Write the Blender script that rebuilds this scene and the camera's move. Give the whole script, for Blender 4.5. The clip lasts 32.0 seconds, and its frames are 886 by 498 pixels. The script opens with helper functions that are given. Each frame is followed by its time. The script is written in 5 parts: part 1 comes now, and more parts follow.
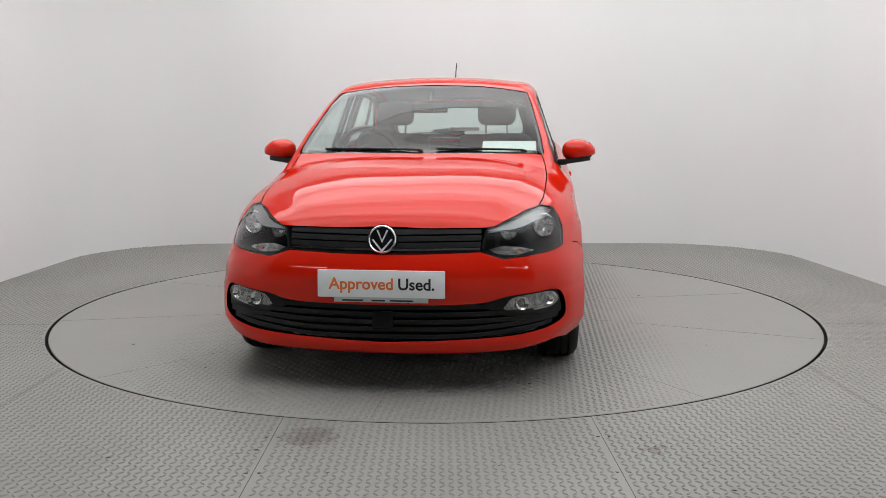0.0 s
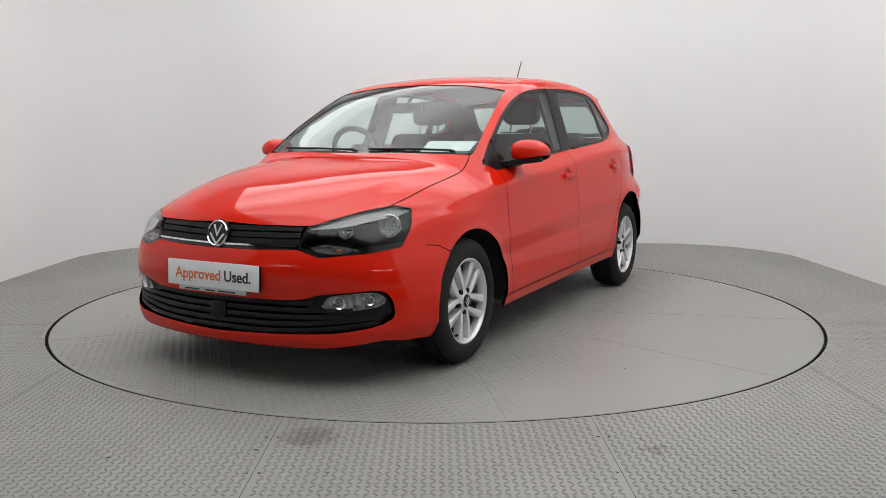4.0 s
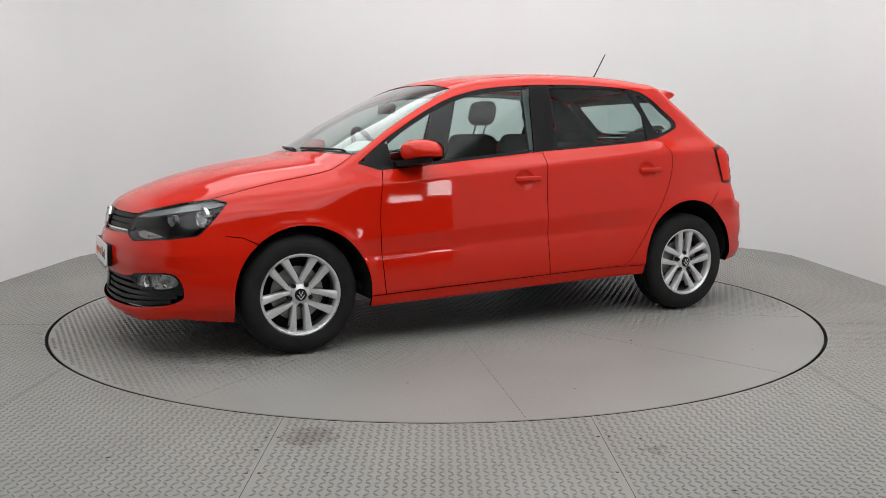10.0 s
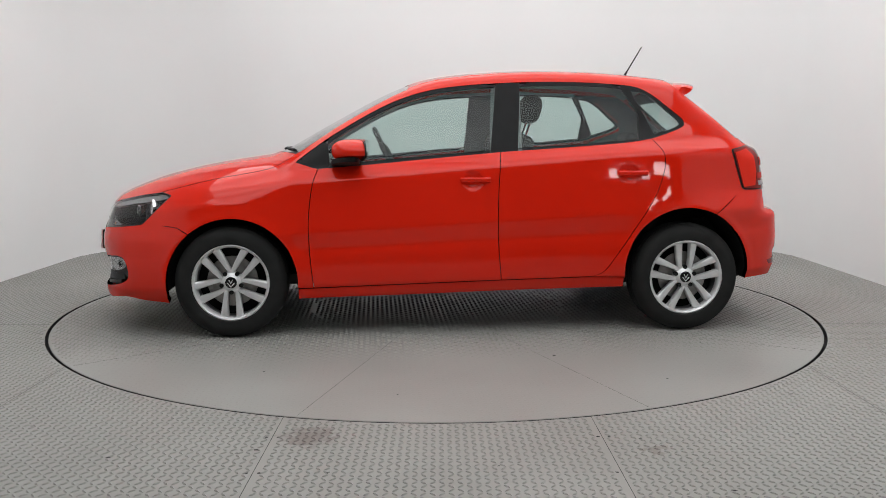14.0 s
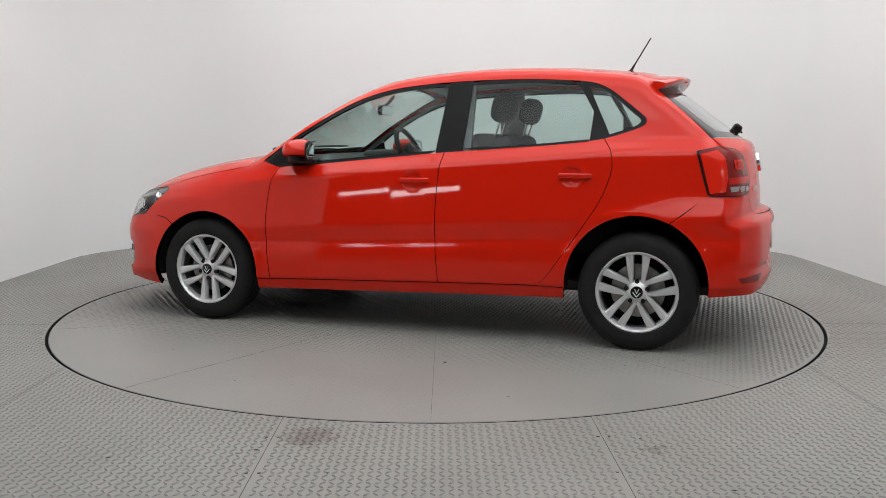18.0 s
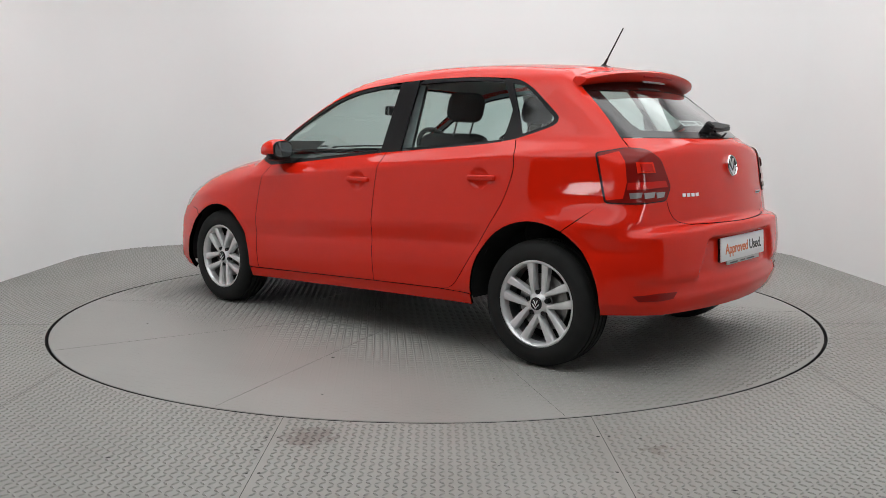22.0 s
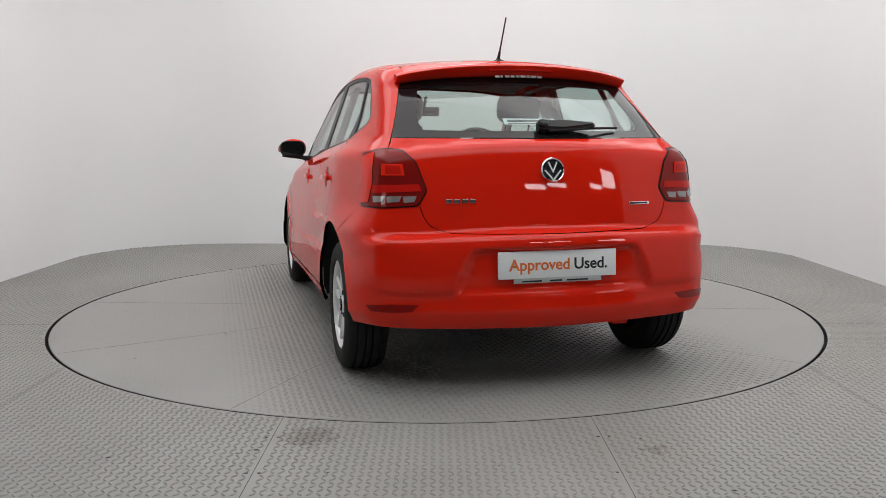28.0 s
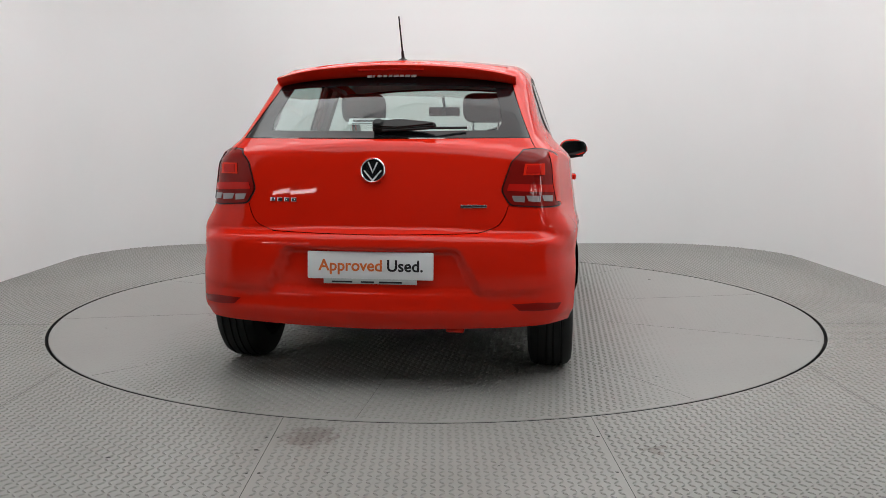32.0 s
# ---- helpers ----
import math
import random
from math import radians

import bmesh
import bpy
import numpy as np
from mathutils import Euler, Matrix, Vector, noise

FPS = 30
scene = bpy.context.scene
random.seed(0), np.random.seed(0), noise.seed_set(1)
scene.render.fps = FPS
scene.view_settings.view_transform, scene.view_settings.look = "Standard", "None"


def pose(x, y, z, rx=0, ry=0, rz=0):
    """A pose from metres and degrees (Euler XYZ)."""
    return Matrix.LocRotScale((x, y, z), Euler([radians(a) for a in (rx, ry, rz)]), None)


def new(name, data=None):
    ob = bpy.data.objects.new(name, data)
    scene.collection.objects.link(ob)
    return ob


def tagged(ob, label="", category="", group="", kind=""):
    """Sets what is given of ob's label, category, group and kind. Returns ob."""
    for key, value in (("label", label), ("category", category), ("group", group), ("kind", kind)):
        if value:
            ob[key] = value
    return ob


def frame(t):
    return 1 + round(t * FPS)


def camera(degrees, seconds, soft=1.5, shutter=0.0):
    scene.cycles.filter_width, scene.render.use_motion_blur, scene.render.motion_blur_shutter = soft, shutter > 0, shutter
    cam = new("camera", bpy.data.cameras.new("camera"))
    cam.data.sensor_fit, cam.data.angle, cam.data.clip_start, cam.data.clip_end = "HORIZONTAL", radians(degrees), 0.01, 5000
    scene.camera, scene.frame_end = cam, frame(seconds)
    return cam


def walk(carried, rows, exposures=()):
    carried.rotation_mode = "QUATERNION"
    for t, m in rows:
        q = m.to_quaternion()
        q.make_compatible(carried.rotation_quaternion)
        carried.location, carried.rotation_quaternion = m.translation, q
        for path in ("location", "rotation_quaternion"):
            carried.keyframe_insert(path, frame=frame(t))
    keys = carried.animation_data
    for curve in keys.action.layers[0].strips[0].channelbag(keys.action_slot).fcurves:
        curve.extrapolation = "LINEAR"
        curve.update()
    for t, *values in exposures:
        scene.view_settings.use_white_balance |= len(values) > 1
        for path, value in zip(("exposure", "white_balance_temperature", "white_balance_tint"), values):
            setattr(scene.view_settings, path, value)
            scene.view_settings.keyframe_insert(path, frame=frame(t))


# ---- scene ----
cam = camera(54.66, 32.0, soft=0.55)
EYE = (0.0, -5.374, 1.063)
VIEW = pose(*EYE, 90 - 7.42, 0, -0.386)
walk(cam, [(0.0, VIEW), (32.0, VIEW)])

SPIN0, SPIN = -96.605, -5.6688   # turntable heading in degrees, and degrees a second
CX = 1.317                       # turntable centre ahead of the rear axle
TURN_R = 2.266                   # turntable radius

# ---------------------------------------------------------------- light
world = bpy.data.worlds.new("world")
scene.world = world
world.use_nodes = True
world.node_tree.nodes["Background"].inputs[0].default_value = (0.8, 0.85, 0.9, 1)
world.node_tree.nodes["Background"].inputs[1].default_value = 0.02
scene.view_settings.exposure = 0.0


# ---------------------------------------------------------------- materials
def mat(name, color=(0.5, 0.5, 0.5), rough=0.5, metal=0.0, coat=0.0, spec=0.5, emit=None, power=0.0):
    m = bpy.data.materials.new(name)
    m.use_nodes = True
    b = m.node_tree.nodes["Principled BSDF"]
    b.inputs["Base Color"].default_value = (*color, 1)
    b.inputs["Roughness"].default_value = rough
    b.inputs["Metallic"].default_value = metal
    b.inputs["Coat Weight"].default_value = coat
    b.inputs["Coat Roughness"].default_value = 0.03
    b.inputs["Specular IOR Level"].default_value = spec
    if emit:
        b.inputs["Emission Color"].default_value = (*emit, 1)
        b.inputs["Emission Strength"].default_value = power
    return m


def nodes_of(m):
    return m.node_tree.nodes, m.node_tree.links, m.node_tree.nodes["Principled BSDF"]


def vary(m, c1, c2, scale=3.0, detail=6.0, rough=None, bump=0.0, bump_scale=200.0, lo=0.3, hi=0.7):
    """Two-tone noise on the base colour, noise on the roughness, fine relief."""
    n, l, b = nodes_of(m)
    co = n.new("ShaderNodeTexCoord")
    t = n.new("ShaderNodeTexNoise")
    t.inputs["Scale"].default_value, t.inputs["Detail"].default_value = scale, detail
    l.new(co.outputs["Object"], t.inputs["Vector"])
    r = n.new("ShaderNodeValToRGB")
    r.color_ramp.elements[0].position, r.color_ramp.elements[1].position = lo, hi
    r.color_ramp.elements[0].color, r.color_ramp.elements[1].color = (*c1, 1), (*c2, 1)
    l.new(t.outputs["Fac"], r.inputs["Fac"])
    l.new(r.outputs["Color"], b.inputs["Base Color"])
    if rough:
        q = n.new("ShaderNodeMapRange")
        q.inputs["To Min"].default_value, q.inputs["To Max"].default_value = rough
        l.new(t.outputs["Fac"], q.inputs["Value"])
        l.new(q.outputs["Result"], b.inputs["Roughness"])
    if bump:
        f = n.new("ShaderNodeTexNoise")
        f.inputs["Scale"].default_value, f.inputs["Detail"].default_value = bump_scale, 3
        l.new(co.outputs["Object"], f.inputs["Vector"])
        u = n.new("ShaderNodeBump")
        u.inputs["Strength"].default_value, u.inputs["Distance"].default_value = bump, 0.002
        l.new(f.outputs["Fac"], u.inputs["Height"])
        l.new(u.outputs["Normal"], b.inputs["Normal"])
    return m


def pane_material(name, tint, gloss=1.8, rough=0.0):
    """Thin glass: tinted see-through sheet with a mirror gloss on it."""
    m = bpy.data.materials.new(name)
    m.use_nodes = True
    n, l = m.node_tree.nodes, m.node_tree.links
    n.remove(n["Principled BSDF"])
    t, g = n.new("ShaderNodeBsdfTransparent"), n.new("ShaderNodeBsdfGlossy")
    t.inputs["Color"].default_value = (*tint, 1)
    g.inputs["Roughness"].default_value = rough
    f, x = n.new("ShaderNodeLayerWeight"), n.new("ShaderNodeMixShader")
    f.inputs["Blend"].default_value = 0.5
    p, q = n.new("ShaderNodeMath"), n.new("ShaderNodeMath")
    p.operation, q.operation, q.use_clamp = "POWER", "MULTIPLY_ADD", True
    p.inputs[1].default_value, q.inputs[1].default_value, q.inputs[2].default_value = 5.0, 0.96 * gloss, 0.04 * gloss
    l.new(f.outputs["Facing"], p.inputs[0])
    l.new(p.outputs[0], q.inputs[0])
    l.new(q.outputs[0], x.inputs[0])
    l.new(t.outputs[0], x.inputs[1])
    l.new(g.outputs[0], x.inputs[2])
    l.new(x.outputs[0], n["Material Output"].inputs["Surface"])
    return m


PAINT = vary(mat("red_paint", (0.52, 0.018, 0.006), 0.5, 0, 0.76, 0.0), (0.655, 0.0150, 0.0040), (0.685, 0.0170, 0.0050), 2.0)
BLACK = vary(mat("black_plastic", (0.009, 0.009, 0.009), 0.5, spec=0.25), (0.007, 0.007, 0.007), (0.011, 0.011, 0.0115), 9, 4, (0.4, 0.6), 0.15, 900)
GLOSSBLACK = mat("gloss_black", (0.008, 0.008, 0.009), 0.15, 0, 0.25, 0.3)
TRIM = vary(mat("dark_trim", (0.008, 0.008, 0.009), 0.35, spec=0.15), (0.007, 0.007, 0.0075), (0.010, 0.010, 0.011), 12)
RUBBER = vary(mat("tyre_rubber", (0.016, 0.016, 0.016), 0.75, spec=0.25), (0.012, 0.012, 0.012), (0.020, 0.020, 0.0195), 14, 5, (0.65, 0.85), 0.2, 600)
ALLOY = vary(mat("alloy", (0.75, 0.75, 0.76), 0.35, 0.5, 0.4), (0.72, 0.72, 0.73), (0.80, 0.80, 0.81), 20, 3, (0.3, 0.42))
DARKALLOY = mat("dark_alloy", (0.22, 0.22, 0.225), 0.45, 0.6)
CHROME = mat("chrome", (0.82, 0.82, 0.83), 0.08, 1.0)
STEEL = vary(mat("brake_steel", (0.35, 0.34, 0.33), 0.4, 0.9), (0.25, 0.24, 0.23), (0.4, 0.39, 0.38), 30)
DARK = mat("dark_void", (0.006, 0.006, 0.006), 0.9)
UNDER = vary(mat("underbody", (0.02, 0.02, 0.02), 0.9), (0.012, 0.012, 0.012), (0.03, 0.029, 0.028), 6)
FABRIC = vary(mat("seat_fabric", (0.04, 0.041, 0.044), 0.95), (0.016, 0.0165, 0.018), (0.027, 0.0275, 0.029), 60, 4, None, 0.5, 900)
DASH = vary(mat("dash_plastic", (0.05, 0.051, 0.054), 0.7), (0.028, 0.029, 0.031), (0.038, 0.039, 0.041), 30, 4, (0.6, 0.8), 0.3, 700)
LINING = vary(mat("headlining", (0.33, 0.34, 0.34), 0.95), (0.30, 0.31, 0.31), (0.36, 0.37, 0.37), 40)
GLASS = pane_material("window_glass", (0.68, 0.79, 0.765), 1.0)
BACKGLASS = pane_material("rear_window_glass", (0.68, 0.79, 0.765), 2.0)
SCREEN = pane_material("windscreen_glass", (0.78, 0.87, 0.84), 1.4)
LENS = pane_material("clear_lens", (0.93, 0.94, 0.94), 1.2)
MIRROR = mat("mirror_glass", (0.75, 0.78, 0.8), 0.02, 1.0)
REDLENS = mat("red_lens", (0.52, 0.012, 0.008), 0.08, 0, 0.2, 0.1)
REDLIT = mat("bright_red_lens", (0.78, 0.022, 0.008), 0.2, 0, 0.2, 0.1)
SMOKE = mat("dark_red_lens", (0.21, 0.008, 0.006), 0.1, 0, 0.25, 0.1)
AMBER = mat("amber_lens", (0.45, 0.14, 0.05), 0.2, 0, 0.3)
BOWL = vary(mat("lamp_reflector", (0.8, 0.8, 0.81), 0.25, 0.85), (0.7, 0.7, 0.71), (0.85, 0.85, 0.86), 50, 2, (0.15, 0.4), 0.5, 120)
CLEARLENS = mat("reversing_lens", (0.30, 0.27, 0.27), 0.3, 0.3, 0.5)
LAMPBACK = mat("lamp_housing", (0.010, 0.010, 0.011), 0.45, spec=0.3)
BROW = mat("satin_grey", (0.24, 0.25, 0.255), 0.4, 0.5)
LAMPRIB = vary(mat("ribbed_reflector", (0.5, 0.5, 0.5), 0.2, 0.8), (0.14, 0.14, 0.14), (0.48, 0.48, 0.48), 45, 3, None, 0.4, 150, 0.35, 0.65)
PLATE = vary(mat("plate_white", (0.78, 0.79, 0.8), 0.35), (0.76, 0.77, 0.78), (0.80, 0.81, 0.82), 8)
ORANGE = mat("orange_print", (0.72, 0.16, 0.03), 0.4)
INK = mat("black_print", (0.012, 0.012, 0.014), 0.4)
GREYPLATE = mat("grey_plate", (0.42, 0.43, 0.43), 0.4)
PAPER = mat("paper", (0.82, 0.83, 0.83), 0.8)
WHITE = mat("white_print", (0.8, 0.8, 0.8), 0.5)
WALL = vary(mat("white_wall", (0.83, 0.83, 0.83), 0.6), (0.815, 0.815, 0.815), (0.84, 0.84, 0.842), 0.7, 5, (0.5, 0.7), 0.05, 120)
CEIL = vary(mat("white_ceiling", (0.8, 0.8, 0.8), 0.9), (0.78, 0.78, 0.78), (0.82, 0.82, 0.82), 1.0)
FLOOR = vary(mat("tread_plate", (0.25, 0.247, 0.235), 0.55, 0.0, spec=0.4), (0.258, 0.255, 0.239), (0.306, 0.302, 0.285), 1.3, 8, (0.34, 0.52))


def stained(m, x, y, r, tone):
    """A soft stain with a ragged edge round one place of the floor."""
    n, l, b = nodes_of(m)
    old = b.inputs["Base Color"].links[0].from_socket
    co, d, k = n.new("ShaderNodeTexCoord"), n.new("ShaderNodeVectorMath"), n.new("ShaderNodeTexNoise")
    d.operation = "DISTANCE"
    d.inputs[1].default_value = (x, y, 0)
    k.inputs["Scale"].default_value, k.inputs["Detail"].default_value = 26, 6
    l.new(co.outputs["Object"], d.inputs[0])
    l.new(co.outputs["Object"], k.inputs["Vector"])
    s, q, mx = n.new("ShaderNodeMath"), n.new("ShaderNodeMapRange"), n.new("ShaderNodeMix")
    s.operation = "MULTIPLY_ADD"
    s.inputs[1].default_value = 0.22
    l.new(k.outputs["Fac"], s.inputs[0])
    l.new(d.outputs["Value"], s.inputs[2])
    q.inputs["From Min"].default_value, q.inputs["From Max"].default_value = r * 0.7 + 0.11, r * 1.35 + 0.11
    q.inputs["To Min"].default_value, q.inputs["To Max"].default_value = 0.55, 0.0
    l.new(s.outputs[0], q.inputs["Value"])
    mx.data_type = "RGBA"
    l.new(q.outputs["Result"], mx.inputs["Factor"])
    l.new(old, mx.inputs["A"])
    mx.inputs["B"].default_value = (*tone, 1)
    l.new(mx.outputs["Result"], b.inputs["Base Color"])
    return m


SHEETS = vary(mat("floor_sheets", (0.25, 0.247, 0.235), 0.55, 0.0, spec=0.4), (0.258, 0.255, 0.239), (0.306, 0.302, 0.285), 1.3, 8, (0.34, 0.52))
stained(SHEETS, -0.455, -2.415, 0.085, (0.11, 0.085, 0.075))
stained(SHEETS, 0.75, -2.55, 0.03, (0.14, 0.12, 0.10))
GAP = mat("floor_gap", (0.008, 0.008, 0.008), 0.9)
HALL = vary(mat("grey_wall", (0.06, 0.06, 0.063), 0.8), (0.052, 0.052, 0.055), (0.068, 0.068, 0.071), 1.5)
PANEL = mat("light_panel", (0.9, 0.9, 0.9), 0.5, emit=(1.0, 1.0, 1.0), power=12.0)
STRIPS = [mat("light_strip", (0.9, 0.9, 0.9), 0.5, emit=(0.955, 0.997, 1.0), power=w) for w in (2.32, 1.73, 1.18, 1.73)]


# ---------------------------------------------------------------- mesh helpers
def mesh(name, verts, faces, material, parent=None, label="", normals=None, smooth=False, shift=True):
    """One mesh object; car parts are given from the rear axle and shifted onto the turntable's centre."""
    v = np.asarray(verts, float)
    if parent is not None and shift:
        v = v - np.array([CX, 0, 0])
    me = bpy.data.meshes.new(name)
    me.from_pydata(v.tolist(), [], [list(map(int, f)) for f in faces])
    if smooth or normals is not None:
        me.shade_smooth()
    me.materials.append(material)
    me.validate()
    me.update()
    if normals is not None:
        me.normals_split_custom_set_from_vertices([tuple(n) for n in normals])
    ob = new(name, me)
    if parent is not None:
        ob.parent = parent
    if label:
        tagged(ob, label)
    return ob


def part(name, bm, material, parent, label="", smooth=True, shift=True):
    bm.verts.index_update()
    v = [tuple(q.co) for q in bm.verts]
    f = [[q.index for q in p.verts] for p in bm.faces]
    ob = mesh(name, v, f, material, parent, label, shift=shift)
    if smooth:
        ob.data.shade_smooth()
        ob.data.set_sharp_from_angle(angle=radians(35))
    bm.free()
    return ob


def box(bm, center, size, bevel=0.0, m=None, seg=2):
    r = bmesh.ops.create_cube(bm, size=1.0)
    vs = r["verts"]
    bmesh.ops.scale(bm, vec=size, verts=vs)
    if bevel:
        es = list({e for v in vs for e in v.link_edges})
        r = bmesh.ops.bevel(bm, geom=vs + es, offset=bevel, segments=seg, affect="EDGES", profile=0.5)
        vs = list({v for f in r["faces"] for v in f.verts} | {v for v in vs if v.is_valid})
    t = Matrix.Translation(center) @ (m or Matrix())
    bmesh.ops.transform(bm, matrix=t, verts=vs)
    return vs


def lathe(bm, outline, m, n=48, closed=False):
    """Turns (radius, along) points about the local z axis."""
    rings = []
    for r, h in outline:
        if r < 1e-6:
            rings.append([bm.verts.new(m @ Vector((0, 0, h)))])
        else:
            rings.append([bm.verts.new(m @ Vector((r * math.cos(2 * math.pi * i / n), r * math.sin(2 * math.pi * i / n), h))) for i in range(n)])
    pairs = list(zip(rings, rings[1:])) + ([(rings[-1], rings[0])] if closed else [])
    for a, b in pairs:
        for i in range(n):
            j = (i + 1) % n
            if len(a) == 1:
                bm.faces.new((a[0], b[j], b[i]))
            elif len(b) == 1:
                bm.faces.new((a[i], a[j], b[0]))
            else:
                bm.faces.new((a[i], a[j], b[j], b[i]))
    bmesh.ops.recalc_face_normals(bm, faces=bm.faces[:])


def tube(bm, pts, radii, n=10):
    pts = [Vector(p) for p in pts]
    if not hasattr(radii, "__len__"):
        radii = [radii] * len(pts)
    rings = []
    for i, p in enumerate(pts):
        d = (pts[min(i + 1, len(pts) - 1)] - pts[max(i - 1, 0)]).normalized()
        s = d.cross(Vector((0, 0, 1)) if abs(d.z) < 0.9 else Vector((1, 0, 0))).normalized()
        u = s.cross(d)
        rings.append([bm.verts.new(p + radii[i] * (math.cos(2 * math.pi * k / n) * s + math.sin(2 * math.pi * k / n) * u)) for k in range(n)])
    for a, b in zip(rings, rings[1:]):
        for k in range(n):
            bm.faces.new((a[k], a[(k + 1) % n], b[(k + 1) % n], b[k]))
    bm.faces.new(rings[0][::-1])
    bm.faces.new(rings[-1])
    bmesh.ops.recalc_face_normals(bm, faces=bm.faces[:])


def prism(bm, outline, m, depth, bevel=0.0):
    """Extrudes a closed (x, y) outline along local z, and bevels it."""
    a = [bm.verts.new(m @ Vector((x, y, 0))) for x, y in outline]
    b = [bm.verts.new(m @ Vector((x, y, depth))) for x, y in outline]
    n = len(a)
    fs = [bm.faces.new(a[::-1]), bm.faces.new(b)]
    fs += [bm.faces.new((a[i], a[(i + 1) % n], b[(i + 1) % n], b[i])) for i in range(n)]
    if bevel:
        es = list(fs[1].edges)
        bmesh.ops.bevel(bm, geom=es, offset=bevel, segments=2, affect="EDGES")
    bmesh.ops.recalc_face_normals(bm, faces=bm.faces[:])


def smooth(pts, n=6):
    """A smooth curve through the points."""
    p = [np.asarray(q, float) for q in pts]
    p = [2 * p[0] - p[1]] + p + [2 * p[-1] - p[-2]]
    out = []
    for i in range(1, len(p) - 2):
        for k in range(n):
            t = k / n
            a, b, c, d = p[i - 1:i + 3]
            out.append(0.5 * (2 * b + (c - a) * t + (2 * a - 5 * b + 4 * c - d) * t * t + (3 * b - a - 3 * c + d) * t ** 3))
    out.append(p[-2])
    return [tuple(q) for q in out]


# ---------------------------------------------------------------- body surface of the hatchback
TOPLINE = smooth([(3.215, 0.172), (3.262, 0.185), (3.282, 0.215), (3.285, 0.25), (3.272, 0.33), (3.272, 0.39), (3.288, 0.45), (3.290, 0.52), (3.276, 0.57), (3.262, 0.60), (3.245, 0.66),
                  (3.222, 0.705), (3.165, 0.75), (2.977, 0.825), (2.80, 0.875), (2.626, 0.913), (2.45, 0.943), (2.31, 0.965)], 8)[:-1]
GLASSLINE = smooth([(2.31, 0.966), (2.20, 1.012), (2.0, 1.125), (1.75, 1.262), (1.58, 1.345), (1.42, 1.401), (1.24, 1.431), (1.08, 1.445), (0.93, 1.454),
                    (0.77, 1.458), (0.61, 1.457), (0.45, 1.453), (0.29, 1.444), (0.13, 1.430), (0.0, 1.411), (-0.08, 1.37)], 8)
REARLINE = smooth([(-0.115, 1.335), (-0.28, 1.215), (-0.465, 1.072), (-0.494, 1.055), (-0.522, 1.040), (-0.538, 1.018), (-0.548, 0.985), (-0.562, 0.91), (-0.574, 0.83), (-0.580, 0.77), (-0.5835, 0.73), (-0.586, 0.698),
                   (-0.610, 0.684), (-0.640, 0.671), (-0.655, 0.652), (-0.663, 0.60), (-0.668, 0.53), (-0.667, 0.455), (-0.655, 0.428), (-0.655, 0.392), (-0.659, 0.36), (-0.645, 0.31), (-0.625, 0.278)], 4)
LOWLINE = [(-0.5, 0.24), (0.0, 0.2), (2.6, 0.15), (3.1, 0.158)]
PROFILE = np.array(TOPLINE + GLASSLINE + REARLINE + LOWLINE)


def profile_distance(x, z):
    a, b = PROFILE, np.roll(PROFILE, -1, 0)
    e = b - a
    dx, dz = x[:, None] - a[:, 0], z[:, None] - a[:, 1]
    t = np.clip((dx * e[:, 0] + dz * e[:, 1]) / (e ** 2).sum(1), 0, 1)
    d = np.sqrt(((dx - t * e[:, 0]) ** 2 + (dz - t * e[:, 1]) ** 2).min(1))
    above = (a[:, 1] <= z[:, None]) != (b[:, 1] <= z[:, None])
    with np.errstate(divide="ignore", invalid="ignore"):
        cross = above & (dx < e[:, 0] * dz / e[:, 1])
    return np.where(cross.sum(1) % 2 == 1, -d, d)


SECT_Z = np.array([0.10, 0.205, 0.225, 0.255, 0.285, 0.305, 0.36, 0.41, 0.46, 0.49, 0.515, 0.53, 0.56, 0.585, 0.62, 0.80, 0.905, 0.919, 0.98, 1.36, 1.6])
SECT_Y = np.array([0.74, 0.775, 0.810, 0.826, 0.831, 0.844, 0.846, 0.846, 0.8445, 0.8415, 0.836, 0.836, 0.838, 0.840, 0.842, 0.8205, 0.807, 0.800, 0.742, 0.608, 0.515])
TAPER_X = np.array([-0.7, -0.55, -0.45, -0.35, -0.2, 0.0, 0.3, 1.0, 2.0, 2.4, 2.6, 2.7, 2.8, 2.9, 3.0, 3.1, 3.2, 3.35])
TAPER_LOW = np.array([0.22, 0.11, 0.06, 0.03, 0.014, 0.006, 0.0, 0.0, 0.0, 0.0, 0.002, 0.006, 0.014, 0.040, 0.082, 0.14, 0.21, 0.34])
TAPER_HIGH = np.array([0.22, 0.11, 0.06, 0.03, 0.014, 0.006, 0.0, 0.0, 0.0, 0.002, 0.014, 0.034, 0.066, 0.105, 0.145, 0.19, 0.25, 0.36])
ARCHES = ((2.457, 0.298, 0.344), (0.008, 0.335, 0.349))
CUPS = ((1.185, 0.834), (0.335, 0.870))


def step(v, a, b):
    """Smooth rise from 0 at a to 1 at b."""
    w = np.clip((v - a) / (b - a), 0, 1)
    return w * w * (3 - 2 * w)


def crease_height(x):
    return 0.919 - 0.0808 * (x - 1.036) + np.where(x < 0.2, 0.05 * (x - 0.2), 0)


